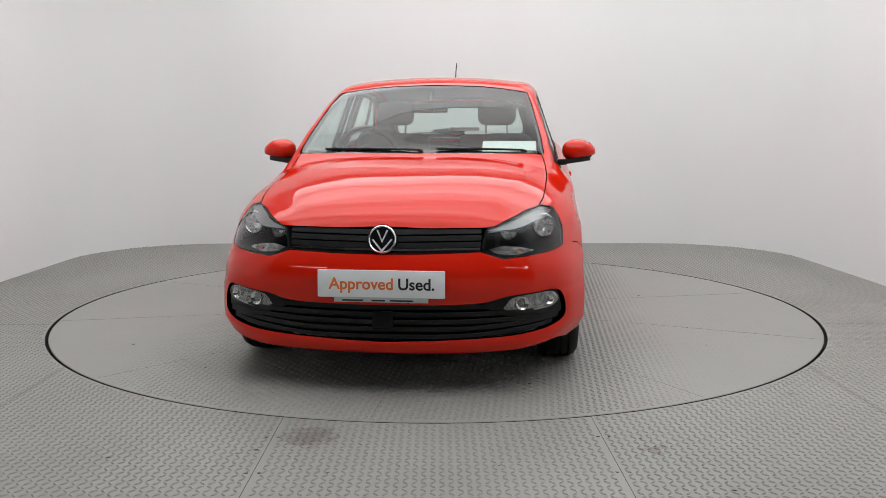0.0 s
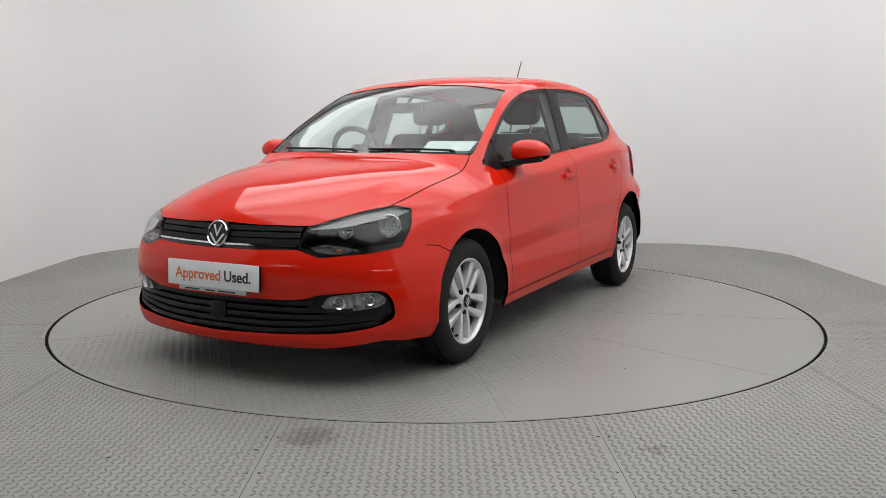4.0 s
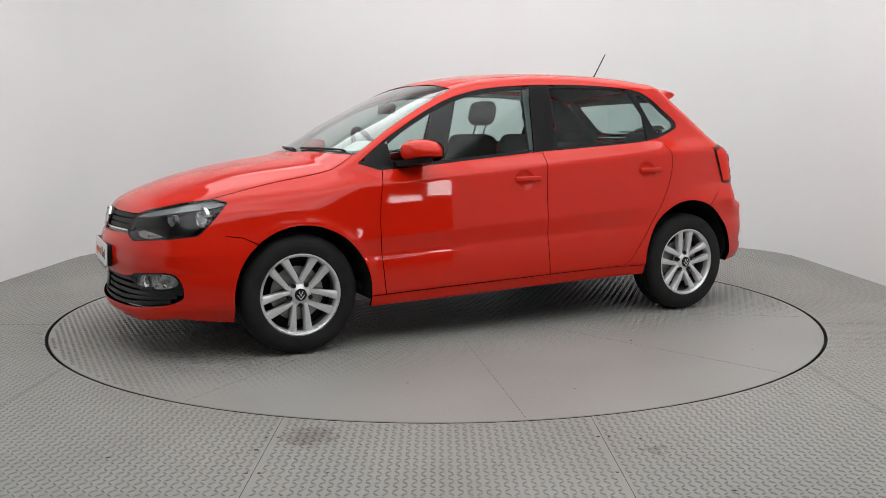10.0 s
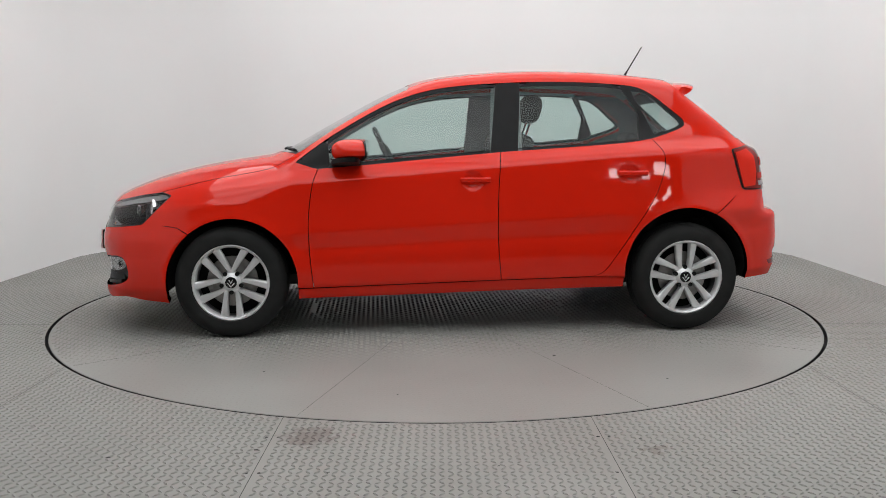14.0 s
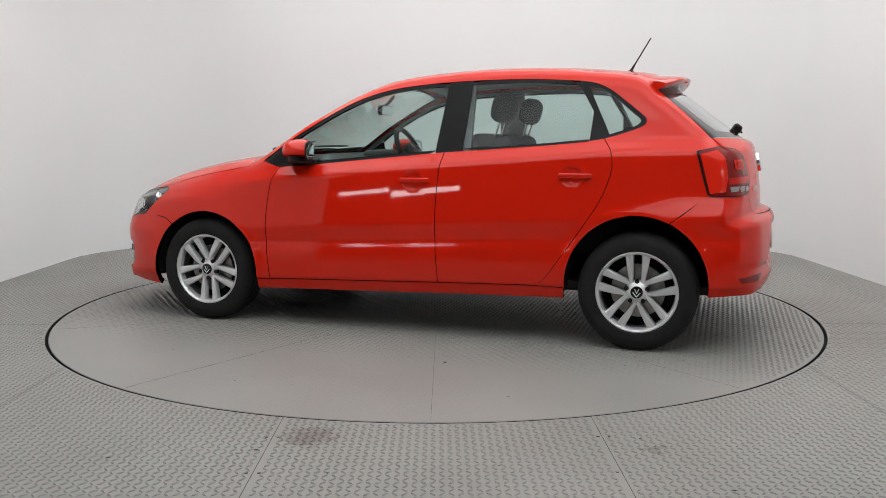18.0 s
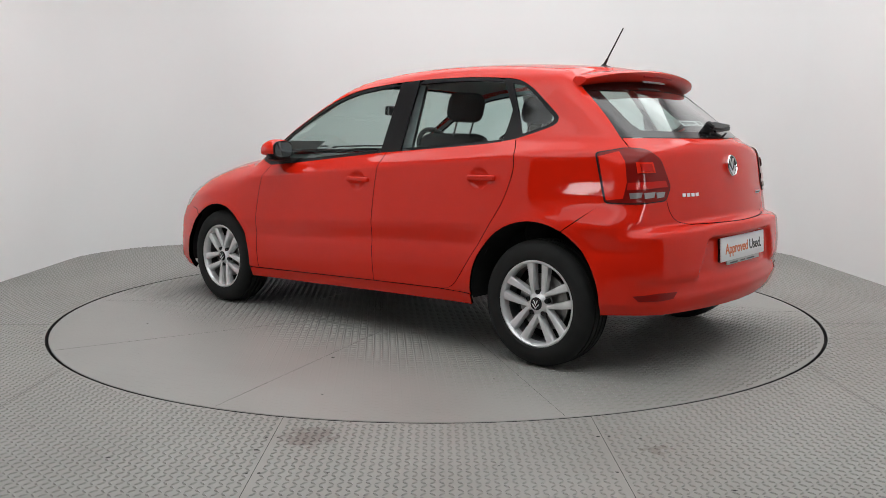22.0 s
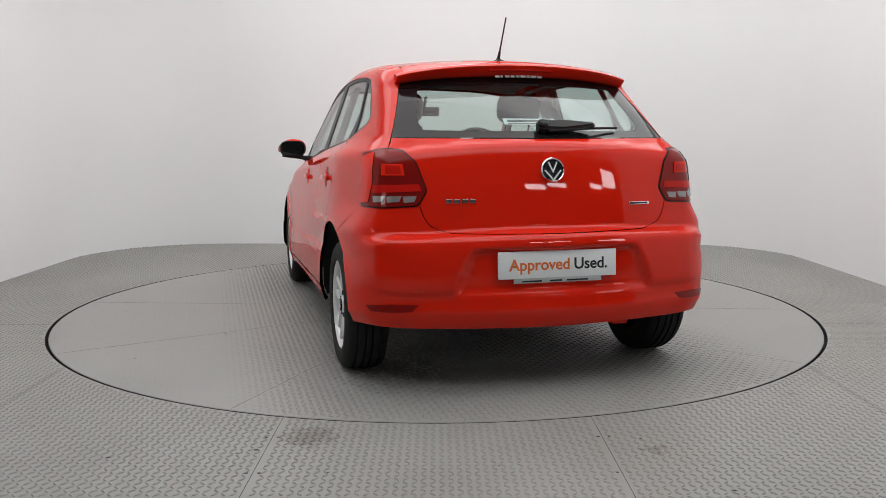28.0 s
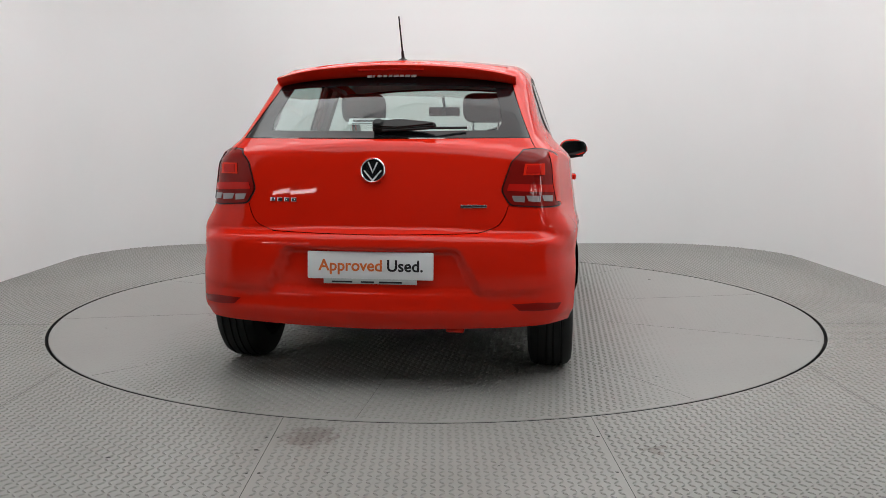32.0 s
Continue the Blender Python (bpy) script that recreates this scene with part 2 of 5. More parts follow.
def half_width(x, z):
    low, zc = 0.31 - 0.0235 * (x - 1.04), crease_height(x)
    u = np.where(z < low, z - low + 0.31, np.where(z > zc, z - zc + 0.919, 0.31 + (z - low) * 0.609 / (zc - low)))
    y = sum(np.interp(u + k, SECT_Z, SECT_Y) for k in (-0.006, 0, 0.006)) / 3
    w = np.clip((z - 0.45) / 0.25, 0, 1)
    t = sum((1 - w) * np.interp(x + k, TAPER_X, TAPER_LOW) + w * np.interp(x + k, TAPER_X, TAPER_HIGH) for k in (-0.06, -0.03, 0, 0.03, 0.06)) / 5
    t = t + 0.052 * step(-x, -0.95, 0.45) * step(z, 0.95, 1.17)
    t = t + 0.045 * step(-x, -0.15, 0.33) * step(z, 0.66, 0.80) * (1 - 0.75 * step(z, 0.96, 1.16))
    for cx, cz, r in ARCHES:
        d = np.hypot(x - cx, z - cz) - r
        t = t - 0.009 * np.exp(-np.clip(d, 0, 1) / 0.085)
        t = t - 0.004 * np.exp(-((np.hypot(x - cx, z - cz) - r - 0.012) / 0.022) ** 2)
    for cx, cz in CUPS:
        q = np.clip(1 - ((x - cx) / 0.058) ** 2 - ((z - cz) / 0.050) ** 2, 0, 1)
        t = t + 0.014 * q * (2 - q)
    return y - t


BOW_X = np.array([-0.8, 0.2, 0.8, 1.3, 1.9, 2.15, 2.4, 2.9, 3.4])
BOW_C = np.array([-0.22, -0.22, 0.0, 0.12, 0.11, 0.13, 0.19, 0.33, 0.33])


def body(p):
    """Signed distance-like value: negative inside the car's skin."""
    x, a, z = p[:, 0], np.abs(p[:, 1]), p[:, 2]
    nose = np.clip((x - 1.9) / 0.4, 0, 1)
    crown = ((1 - nose) * np.interp(x, [1.2, 1.7], [0.115, 0.08]) * a ** 2 + nose * 0.27 * a ** 3.5) * np.clip((z - 0.62) / 0.12, 0, 1)
    g = profile_distance(x + np.interp(x, BOW_X, BOW_C) * a ** 2, z + crown)
    edge_w = 0.375 + 0.5 * (0.61 - z)
    bay = np.clip((edge_w - a) / 0.05, 0, 1) * step(z, 0.405, 0.475) * np.clip((0.622 - z) / 0.022, 0, 1)
    g = g + np.where(x < 0, 0.030 * bay * bay * (3 - 2 * bay), 0)
    # raised middle of the bonnet between two creases
    yc = np.interp(x, [2.3, 3.15], [0.60, 0.40])
    g = g - 0.005 * step(yc - a, -0.06, 0.02) * step(x, 2.2, 2.8) * np.clip((z - 0.72) / 0.06, 0, 1)
    h = a - half_width(x, z)
    k = 0.07 + 0.04 * np.clip((x - 2.1) / 0.3, 0, 1) + 0.02 * np.clip((0.8 - z) / 0.2, 0, 1) * np.clip((0.2 - x) / 0.3, 0, 1)
    return np.maximum(g, h) + np.maximum(k - np.abs(g - h), 0) ** 2 / (4 * k)


AXIS = {"front": (2.3, 1), "screen": (0.6, 1), "rear": (0.45, -1)}


def chart(p, way):
    """From points to the flat chart of a viewing way: side, top, or round an upright axis."""
    p = np.asarray(p, float)
    if way == "side":
        return np.stack([p[:, 0], p[:, 2]], 1)
    if way == "top":
        return np.stack([p[:, 0], p[:, 1]], 1)
    x0, s = AXIS[way]
    return np.stack([np.arctan2(p[:, 1], (p[:, 0] - x0) * s), p[:, 2]], 1)


def on_body(c, way):
    """From chart coordinates to the car's skin, and its normals."""
    u, v = c[:, 0], c[:, 1]
    zero = np.zeros_like(u)
    if way == "side":
        base, d, hi = np.stack([u, zero, v], 1), np.array([[0, 1, 0]]), 1.1
    elif way == "top":
        base, d, hi = np.stack([u, v, zero + 0.45], 1), np.array([[0, 0, 1]]), 1.2
    else:
        x0, s = AXIS[way]
        base, d, hi = np.stack([zero + x0, zero, v], 1), np.stack([s * np.cos(u), np.sin(u), zero], 1), 3.0
    lo, hi = zero + 0.0, zero + hi
    for _ in range(20):
        mid = (lo + hi) / 2
        out = body(base + d * mid[:, None]) > 0
        lo, hi = np.where(out, lo, mid), np.where(out, mid, hi)
    p = base + d * ((lo + hi) / 2)[:, None]
    e = 0.008
    n = np.stack([body(p + np.eye(3)[k] * e) - body(p - np.eye(3)[k] * e) for k in range(3)], 1)
    return p, n / np.maximum(np.linalg.norm(n, axis=1), 1e-9)[:, None]


def grid_fill(poly, hu, hv):
    """Fills a flat outline with a mesh cut along a grid."""
    bm = bmesh.new()
    vs = [bm.verts.new((u, v, 0)) for u, v in poly]
    bm.faces.new(vs)
    a, b = np.min(poly, 0), np.max(poly, 0)
    for lo, hi, h, no in ((a[0], b[0], hu, (1, 0, 0)), (a[1], b[1], hv, (0, 1, 0))):
        for k in range(math.floor(lo / h) + 1, math.ceil(hi / h)):
            co = tuple(k * h * q for q in no)
            bmesh.ops.bisect_plane(bm, geom=bm.verts[:] + bm.edges[:] + bm.faces[:], dist=1e-5, plane_co=co, plane_no=no)
    big = [f for f in bm.faces if len(f.verts) > 4]
    bmesh.ops.triangulate(bm, faces=big)
    bm.verts.index_update()
    v = np.array([q.co[:2] for q in bm.verts])
    f = [[q.index for q in p.verts] for p in bm.faces]
    e = [(e.verts[0].index, e.verts[1].index) for e in bm.edges if len(e.link_faces) == 1]
    bm.free()
    return v, f, e


def skin(points, way, off=0.0, hem=0.014, h=0.022, both=False, flip=False):
    """A piece of the car's skin inside an outline, with a hem turned inwards: vertices, faces, normals."""
    c = chart(points, way)
    keep = [0]
    for i in range(1, len(c)):
        if np.linalg.norm(c[i] - c[keep[-1]]) > 1e-4:
            keep.append(i)
    if np.linalg.norm(c[keep[-1]] - c[keep[0]]) < 1e-4:
        keep.pop()
    hu = h / 0.85 if way in AXIS else h
    c, f, edges = grid_fill(c[keep], hu, h)
    p, n = on_body(c, way)
    p = p + n * off
    f = [list(q) for q in f]
    for q in f:
        w = np.cross(p[q[1]] - p[q[0]], p[q[2]] - p[q[0]])
        if w @ n[q[0]] < 0:
            q.reverse()
    if hem:
        pv, nv = [p], [n]
        k = len(p)
        for i, j in edges:
            if both and abs(p[i][1]) < 1e-3 and abs(p[j][1]) < 1e-3:
                continue
            w = np.cross(p[j] - p[i], n[i])
            w = w / max(np.linalg.norm(w), 1e-9)
            pv.append([p[i], p[j], p[j] - n[j] * hem, p[i] - n[i] * hem])
            nv.append([w] * 4)
            f.append([k, k + 1, k + 2, k + 3])
            k += 4
        p, n = np.concatenate(pv), np.concatenate(nv)
    if both or flip:
        m = np.array([1, -1, 1])
        f2 = [q[::-1] for q in f]
        if both:
            f = f + [[i + len(p) for i in q] for q in f2]
            p, n = np.concatenate([p, p * m]), np.concatenate([n, n * m])
        else:
            f, p, n = f2, p * m, n * m
    return p, f, n


def panel(name, points, way, material, parent, label="", side=0, **k):
    p, f, n = skin(points, way, both=side == 0, flip=side < 0, **k)
    return mesh(name, p, f, material, parent, label, normals=n)


def xz(pts):
    return [(x, 0.8, z) for x, z in pts]


def yz(pts, x):
    """Points of the front (x over 1) or the back, from their width and height."""
    y, z = np.array(pts, float).T
    s = 1.0 if x > 1 else -1.0
    lo, hi = np.zeros_like(y) + 0.3, np.zeros_like(y) + 3.6
    if x < 1:
        lo, hi = lo * 0 - 0.6, hi * 0 + 0.9
    for _ in range(20):
        mid = (lo + hi) / 2
        out = body(np.stack([s * mid, y, z], 1)) > 0
        lo, hi = np.where(out, lo, mid), np.where(out, mid, hi)
    return [(s * m, p, q) for m, p, q in zip(lo, y, z)]


def edge(pts, way):
    """The outline points laid onto the skin."""
    return [tuple(q) for q in on_body(chart(pts, way), way)[0]]


def loop(pts, n=4, r=0.016):
    """The closed outline with its corners rounded, n points to a corner."""
    p = [np.asarray(q, float) for q in pts]
    out = []
    for i, v in enumerate(p):
        a, b = p[i - 1] - v, p[(i + 1) % len(p)] - v
        a, b = v + a * min(r / np.linalg.norm(a), 0.42), v + b * min(r / np.linalg.norm(b), 0.42)
        for k in range(n):
            t = k / (n - 1)
            out.append(tuple((1 - t) ** 2 * a + 2 * t * (1 - t) * v + t * t * b))
    return out


def arc(cx, cz, r, a0, a1, n=24):
    return [(cx + r * math.cos(radians(a0 + (a1 - a0) * i / n)), cz + r * math.sin(radians(a0 + (a1 - a0) * i / n))) for i in range(n + 1)]


# ---------------------------------------------------------------- room
WX, WY, WR, SOUTH, MIDDLE, TOP, WIDE = 3.235, 3.235, 1.15, -6.1, -3.2, 3.3, 8.5


def wall_line(grow=0.0):
    r = WR + grow
    pts = [(-WX - grow, MIDDLE)]
    pts += [(-WX + WR + r * math.cos(radians(180 - a)), WY - WR + r * math.sin(radians(180 - a))) for a in range(0, 91, 5)]
    pts += [(WX - WR + r * math.cos(radians(90 - a)), WY - WR + r * math.sin(radians(90 - a))) for a in range(0, 91, 5)]
    return pts + [(WX + grow, MIDDLE)]


def build_room():
    inner, outer = wall_line(), wall_line(0.15)
    n = len(inner)
    v, f = [], []
    for z in (-0.02, TOP):
        v += [(x, y, z) for x, y in inner] + [(x, y, z) for x, y in outer]
    for i in range(n - 1):
        f += [(i, i + 1, 2 * n + i + 1, 2 * n + i), (n + i + 1, n + i, 3 * n + i, 3 * n + i + 1), (2 * n + i, 2 * n + i + 1, 3 * n + i + 1, 3 * n + i), (i + 1, i, n + i, n + i + 1)]
    w = mesh("wall_north", v, f, WALL, smooth=True)
    w.data.set_sharp_from_angle(angle=radians(30))
    tagged(w, "smooth white painted studio wall with rounded corners", "wall", kind="structure")
    bm = bmesh.new()
    box(bm, (0, SOUTH - 0.075, TOP / 2 - 0.01), (2 * WIDE + 0.3, 0.15, TOP + 0.02))
    tagged(part("wall_south", bm, HALL, None, smooth=False), "dark grey wall behind the viewpoint", "wall", kind="structure")
    bm = bmesh.new()
    box(bm, (0, (SOUTH + WY) / 2, TOP + 0.08), (2 * WIDE + 0.3, WY - SOUTH + 0.5, 0.15))
    tagged(part("ceiling", bm, CEIL, None, smooth=False), "plain white studio ceiling", "ceiling", kind="structure")
    for sx, nm in ((-1, "wall_west"), (1, "wall_east")):
        bm = bmesh.new()
        box(bm, (sx * (WIDE + 0.075), (SOUTH + MIDDLE) / 2, TOP / 2 - 0.01), (0.15, MIDDLE - SOUTH, TOP + 0.02))
        box(bm, (sx * (WX + 0.15 + WIDE) / 2, MIDDLE + 0.075, TOP / 2 - 0.01), (WIDE - WX - 0.15, 0.15, TOP + 0.02))
        tagged(part(nm, bm, HALL, None, smooth=False), "dark grey side wall behind the viewpoint", "wall", kind="structure")
    # floor: one sheet round the turntable's pit
    n = 144
    ring = [(TURN_R + 0.009, a) for a in range(n)]
    v = [(r * math.cos(2 * math.pi * a / n), r * math.sin(2 * math.pi * a / n), 0) for r, a in ring]
    v += [(v[i][0], v[i][1], -0.04) for i in range(n)]
    far = []
    for i in range(n):
        x, y = v[i][0], v[i][1]
        s = min((WIDE + 0.1) / max(abs(x), 1e-6), ((WY + 0.1) if y > 0 else -SOUTH) / max(abs(y), 1e-6))
        far.append((x * s, y * s, 0))
    v += far
    f = [(i, (i + 1) % n, 2 * n + (i + 1) % n, 2 * n + i) for i in range(n)]
    f += [(i, n + i, n + (i + 1) % n, (i + 1) % n) for i in range(n)]
    k = len(v)
    corners = [(WIDE + 0.1, WY + 0.1), (-WIDE - 0.1, WY + 0.1), (-WIDE - 0.1, SOUTH), (WIDE + 0.1, SOUTH)]
    for cx, cy in corners:
        near = sorted(range(n), key=lambda i: (far[i][0] - cx) ** 2 + (far[i][1] - cy) ** 2)[:2]
        v.append((cx, cy, 0))
        f.append((2 * n + near[0], 2 * n + near[1], len(v) - 1))
    floor = mesh("floor", v, f, SHEETS)
    tagged(floor, "worn grey steel tread plate floor", "floor", kind="structure")
    bm = bmesh.new()
    bmesh.ops.create_circle(bm, cap_ends=True, segments=96, radius=TURN_R + 0.05, matrix=Matrix.Translation((0, 0, -0.035)))
    tagged(part("turntable_pit", bm, GAP, None, smooth=False), "dark pit below the turntable's edge", "pit", kind="structure")
    # added black ring: the gap's shade painted over its outer wall
    bm = bmesh.new()
    lathe(bm, [(TURN_R + 0.0085, -0.003), (TURN_R + 0.0075, -0.003), (TURN_R + 0.0075, -0.034)], Matrix(), 144)
    part("gap_shade", bm, GAP, floor, "added black lining that darkens the gap's outer wall", shift=False)
    return floor


def lozenges(inside, region, step=0.0285, long=0.0145, wide=0.0052, high=0.0040):
    """Raised teardrops of the tread plate, turned by turns."""
    x0, x1, y0, y1 = region
    i, j = np.meshgrid(np.arange(int((x1 - x0) / step)), np.arange(int((y1 - y0) / step)), indexing="ij")
    x, y = x0 + i * step, y0 + j * step
    s = np.where((i + j) % 2 == 0, 1.0, -1.0)
    ok = inside(x, y)
    x, y, s = x[ok], y[ok], s[ok]
    c = math.cos(radians(45))
    ax, ay, bx, by = c * long, c * long * s, -c * wide, c * wide * s
    z = np.zeros_like(x)
    ring = [(ax, ay, 0), (bx * s, by * s, 0), (-ax, -ay, 0), (-bx * s, -by * s, 0), (0.45 * ax, 0.45 * ay, high), (-0.45 * ax, -0.45 * ay, high)]
    v = np.stack([np.stack([x + p, y + q, z + r], 1) for p, q, r in ring], 1).reshape(-1, 3)
    one = np.array([(0, 1, 4, 4), (1, 2, 5, 4), (2, 3, 5, 5), (3, 0, 4, 5)])
    k = (np.arange(len(x)) * 6)[:, None, None]
    return v, (one[None] + k).reshape(-1, 4)


def raw(name, v, f, material, parent=None):
    faces = [tuple(dict.fromkeys(q)) for q in f.tolist()]
    me = bpy.data.meshes.new(name)
    me.from_pydata(v.tolist(), [], faces)
    me.materials.append(material)
    me.update()
    ob = new(name, me)
    ob.parent = parent
    return ob


def build_floor_relief(floor):
    def outside(x, y):
        w = np.abs(np.abs(x) - 0.59) > 0.006
        w &= np.abs(np.abs(x) - 1.74) > 0.006
        return (np.hypot(x, y) > TURN_R + 0.02) & w & (np.hypot(np.maximum(np.abs(x) - WX + WR, 0), np.maximum(y - WY + WR, 0)) < WR)
    v, f = lozenges(outside, (-WX, WX, -4.4, WY))
    tagged(raw("tread_pattern", v, f, SHEETS, floor), "raised lozenge tread", kind="stuff")
    # joints between the sheets
    for x, y0, y1 in ((-0.59, -6, -2.2), (0.59, -6, -2.2), (-1.74, -6, -1.47), (1.74, -6, -1.47)):
        bm = bmesh.new()
        box(bm, (x, (y0 + y1) / 2, 0.0003), (0.0018, y1 - y0, 0.0006))
        part("sheet_joint", bm, GAP, floor, smooth=False, shift=False)
    for x0, x1, y in ((2.22, WX, -0.547), (-WX, -2.22, -0.547)):
        bm = bmesh.new()
        box(bm, ((x0 + x1) / 2, y, 0.0003), (x1 - x0, 0.0018, 0.0006))
        part("sheet_joint", bm, GAP, floor, smooth=False, shift=False)


def build_turntable():
    bm = bmesh.new()
    lathe(bm, [(0, -0.001), (TURN_R - 0.012, -0.001), (TURN_R - 0.009, -0.004), (TURN_R - 0.009, -0.03)], Matrix(), 144)
    t = part("turntable", bm, FLOOR, None, smooth=False)
    # added black ring: paints the gap's shade on the turntable's side
    bm = bmesh.new()
    lathe(bm, [(TURN_R - 0.0085, -0.0035), (TURN_R - 0.0075, -0.0035), (TURN_R - 0.0075, -0.033)], Matrix(), 144)
    part("gap_shade", bm, GAP, t, "added black lining that darkens the gap's inner wall", shift=False)
    tagged(t, "round grey steel tread plate turntable set flush in the floor", "turntable")

    def worn(x, y):
        a = np.degrees(np.arctan2(y, x)) % 36
        joint = np.minimum(a, 36 - a) * np.pi / 180 * np.hypot(x, y) < 0.008
        r = np.hypot(x, y)
        return (r < TURN_R - 0.03) & ~(joint & (r > 0.8)) & (np.abs(r - 0.785) > 0.008)
    v, f = lozenges(worn, (-2.3, 2.3, -2.3, 2.3))
    v[:, 2] *= np.interp(np.abs(v[:, 1]), [0.95, 1.35], [1.0, 0.12])
    v[:, 2] -= 0.001
    tagged(raw("tread_pattern", v, f, FLOOR, t), "raised lozenge tread", kind="stuff")
    for k in range(10):
        bm = bmesh.new()
        box(bm, (1.52, 0, -0.0008), (1.44, 0.0009, 0.0006))
        bmesh.ops.rotate(bm, verts=bm.verts[:], cent=(0, 0, 0), matrix=Matrix.Rotation(radians(36 * k), 3, "Z"))
        part("sheet_joint", bm, GAP, t, smooth=False, shift=False)
    return t


def build_lights():
    words = ("long bright white ceiling light panel, switched on", "long white ceiling light panel, switched on", "long dim white ceiling light panel, switched on", "long white ceiling light panel, switched on")
    for k in range(20):
        y = 2.60 - 0.375 * k
        bm = bmesh.new()
        box(bm, (0.28, y, TOP - 0.03), (5.5, 0.37, 0.06), 0.006)
        lamp = part("ceiling_light", bm, WALL, None)
        tagged(lamp, words[k % 4], "ceiling light", "studio ceiling lights")
        bm = bmesh.new()
        box(bm, (0.28, y, TOP - 0.065), (5.46, 0.355, 0.012))
        part("diffuser", bm, STRIPS[k % 4], lamp, "glowing white diffuser", smooth=False, shift=False)
    for x0, x1, z, h in ((2.7, 3.42, 1.96, 0.14), (3.52, 4.3, 2.07, 0.14), (5.6, 6.35, 2.2, 0.16), (6.5, 7.5, 2.58, 0.62), (-3.75, -4.9, 1.92, 0.14), (-4.98, -5.9, 2.03, 0.14)):
        x, w = (x0 + x1) / 2, abs(x1 - x0)
        bm = bmesh.new()
        box(bm, (x, SOUTH + 0.03, z), (w + 0.05, 0.06, h + 0.05), 0.01)
        lamp = part("wall_light", bm, TRIM, None)
        tagged(lamp, "flat rectangular light panel on the dark wall, switched on", "wall light", "wall light panels")
        bm = bmesh.new()
        box(bm, (x, SOUTH + 0.064, z), (w, 0.012, h))
        part("diffuser", bm, PANEL, lamp, "glowing white diffuser", smooth=False, shift=False)


# ---------------------------------------------------------------- the car
ARCH_F, ARCH_R = (2.457, 0.298, 0.344), (0.008, 0.335, 0.349)
SEAM_F = [(2.032, 0.272), (2.043, 0.368), (2.052, 0.475), (2.056, 0.596), (2.051, 0.686), (2.040, 0.776), (2.026, 0.84), (2.006, 0.897)]
SEAM_B = [(1.031, 0.303), (1.045, 0.471), (1.049, 0.593), (1.047, 0.745), (1.036, 0.895), (1.027, 0.984)]
SEAM_R = [(0.56, 0.315), (0.504, 0.324), (0.459, 0.352), (0.40, 0.432), (0.311, 0.561), (0.194, 0.743), (0.143, 0.879), (0.137, 0.954), (0.154, 1.008), (0.190, 1.056)]
BELT = [(2.006, 0.897), (1.769, 0.915), (1.40, 0.95), (1.031, 0.984), (0.643, 1.010), (0.338, 1.034), (0.190, 1.056)]
DLO_TOP = [(2.128, 0.932), (1.980, 1.040), (1.866, 1.112), (1.711, 1.201), (1.557, 1.272), (1.403, 1.317), (1.250, 1.341), (1.034, 1.358), (0.80, 1.366), (0.55, 1.365), (0.323, 1.352)]
DLO_REAR = [(0.323, 1.352), (0.245, 1.338), (0.166, 1.300), (0.070, 1.226), (0.005, 1.173), (-0.011, 1.148), (0.003, 1.120), (0.096, 1.084), (0.190, 1.056)]
SCREEN_SIDE = [(0.655, 0.985), (0.64, 1.06), (0.615, 1.15), (0.585, 1.25), (0.558, 1.325)]
HATCH_SIDE = [(0.53, 1.335), (0.548, 1.27), (0.585, 1.17), (0.625, 1.075), (0.645, 1.035), (0.655, 1.018)]
LAMP_REAR = [(-0.25, 0.735, 0.997), (-0.36, 0.672, 1.018), (-0.43, 0.60, 1.010), (-0.47, 0.553, 0.966), (-0.485, 0.53, 0.90), (-0.50, 0.513, 0.846), (-0.49, 0.545, 0.785), (-0.42, 0.66, 0.776), (-0.315, 0.755, 0.777)]
LAMP_FRONT = [(3.165, 0.415, 0.692), (3.20, 0.393, 0.607), (3.17, 0.47, 0.570), (3.06, 0.68, 0.588), (2.955, 0.76, 0.603), (2.88, 0.77, 0.685), (2.815, 0.74, 0.756), (2.87, 0.67, 0.770), (2.98, 0.58, 0.750), (3.08, 0.50, 0.724)]
HOOD_SIDE = [(2.862, 0.632), (2.75, 0.652), (2.60, 0.662), (2.42, 0.668), (2.28, 0.668), (2.19, 0.660), (yz([(0.645, 0.973)], 2.0)[0][0], 0.645)]


def shifted(pts, dx=0.0, dz=0.0):
    return [(x + dx, z + dz) for x, z in pts]


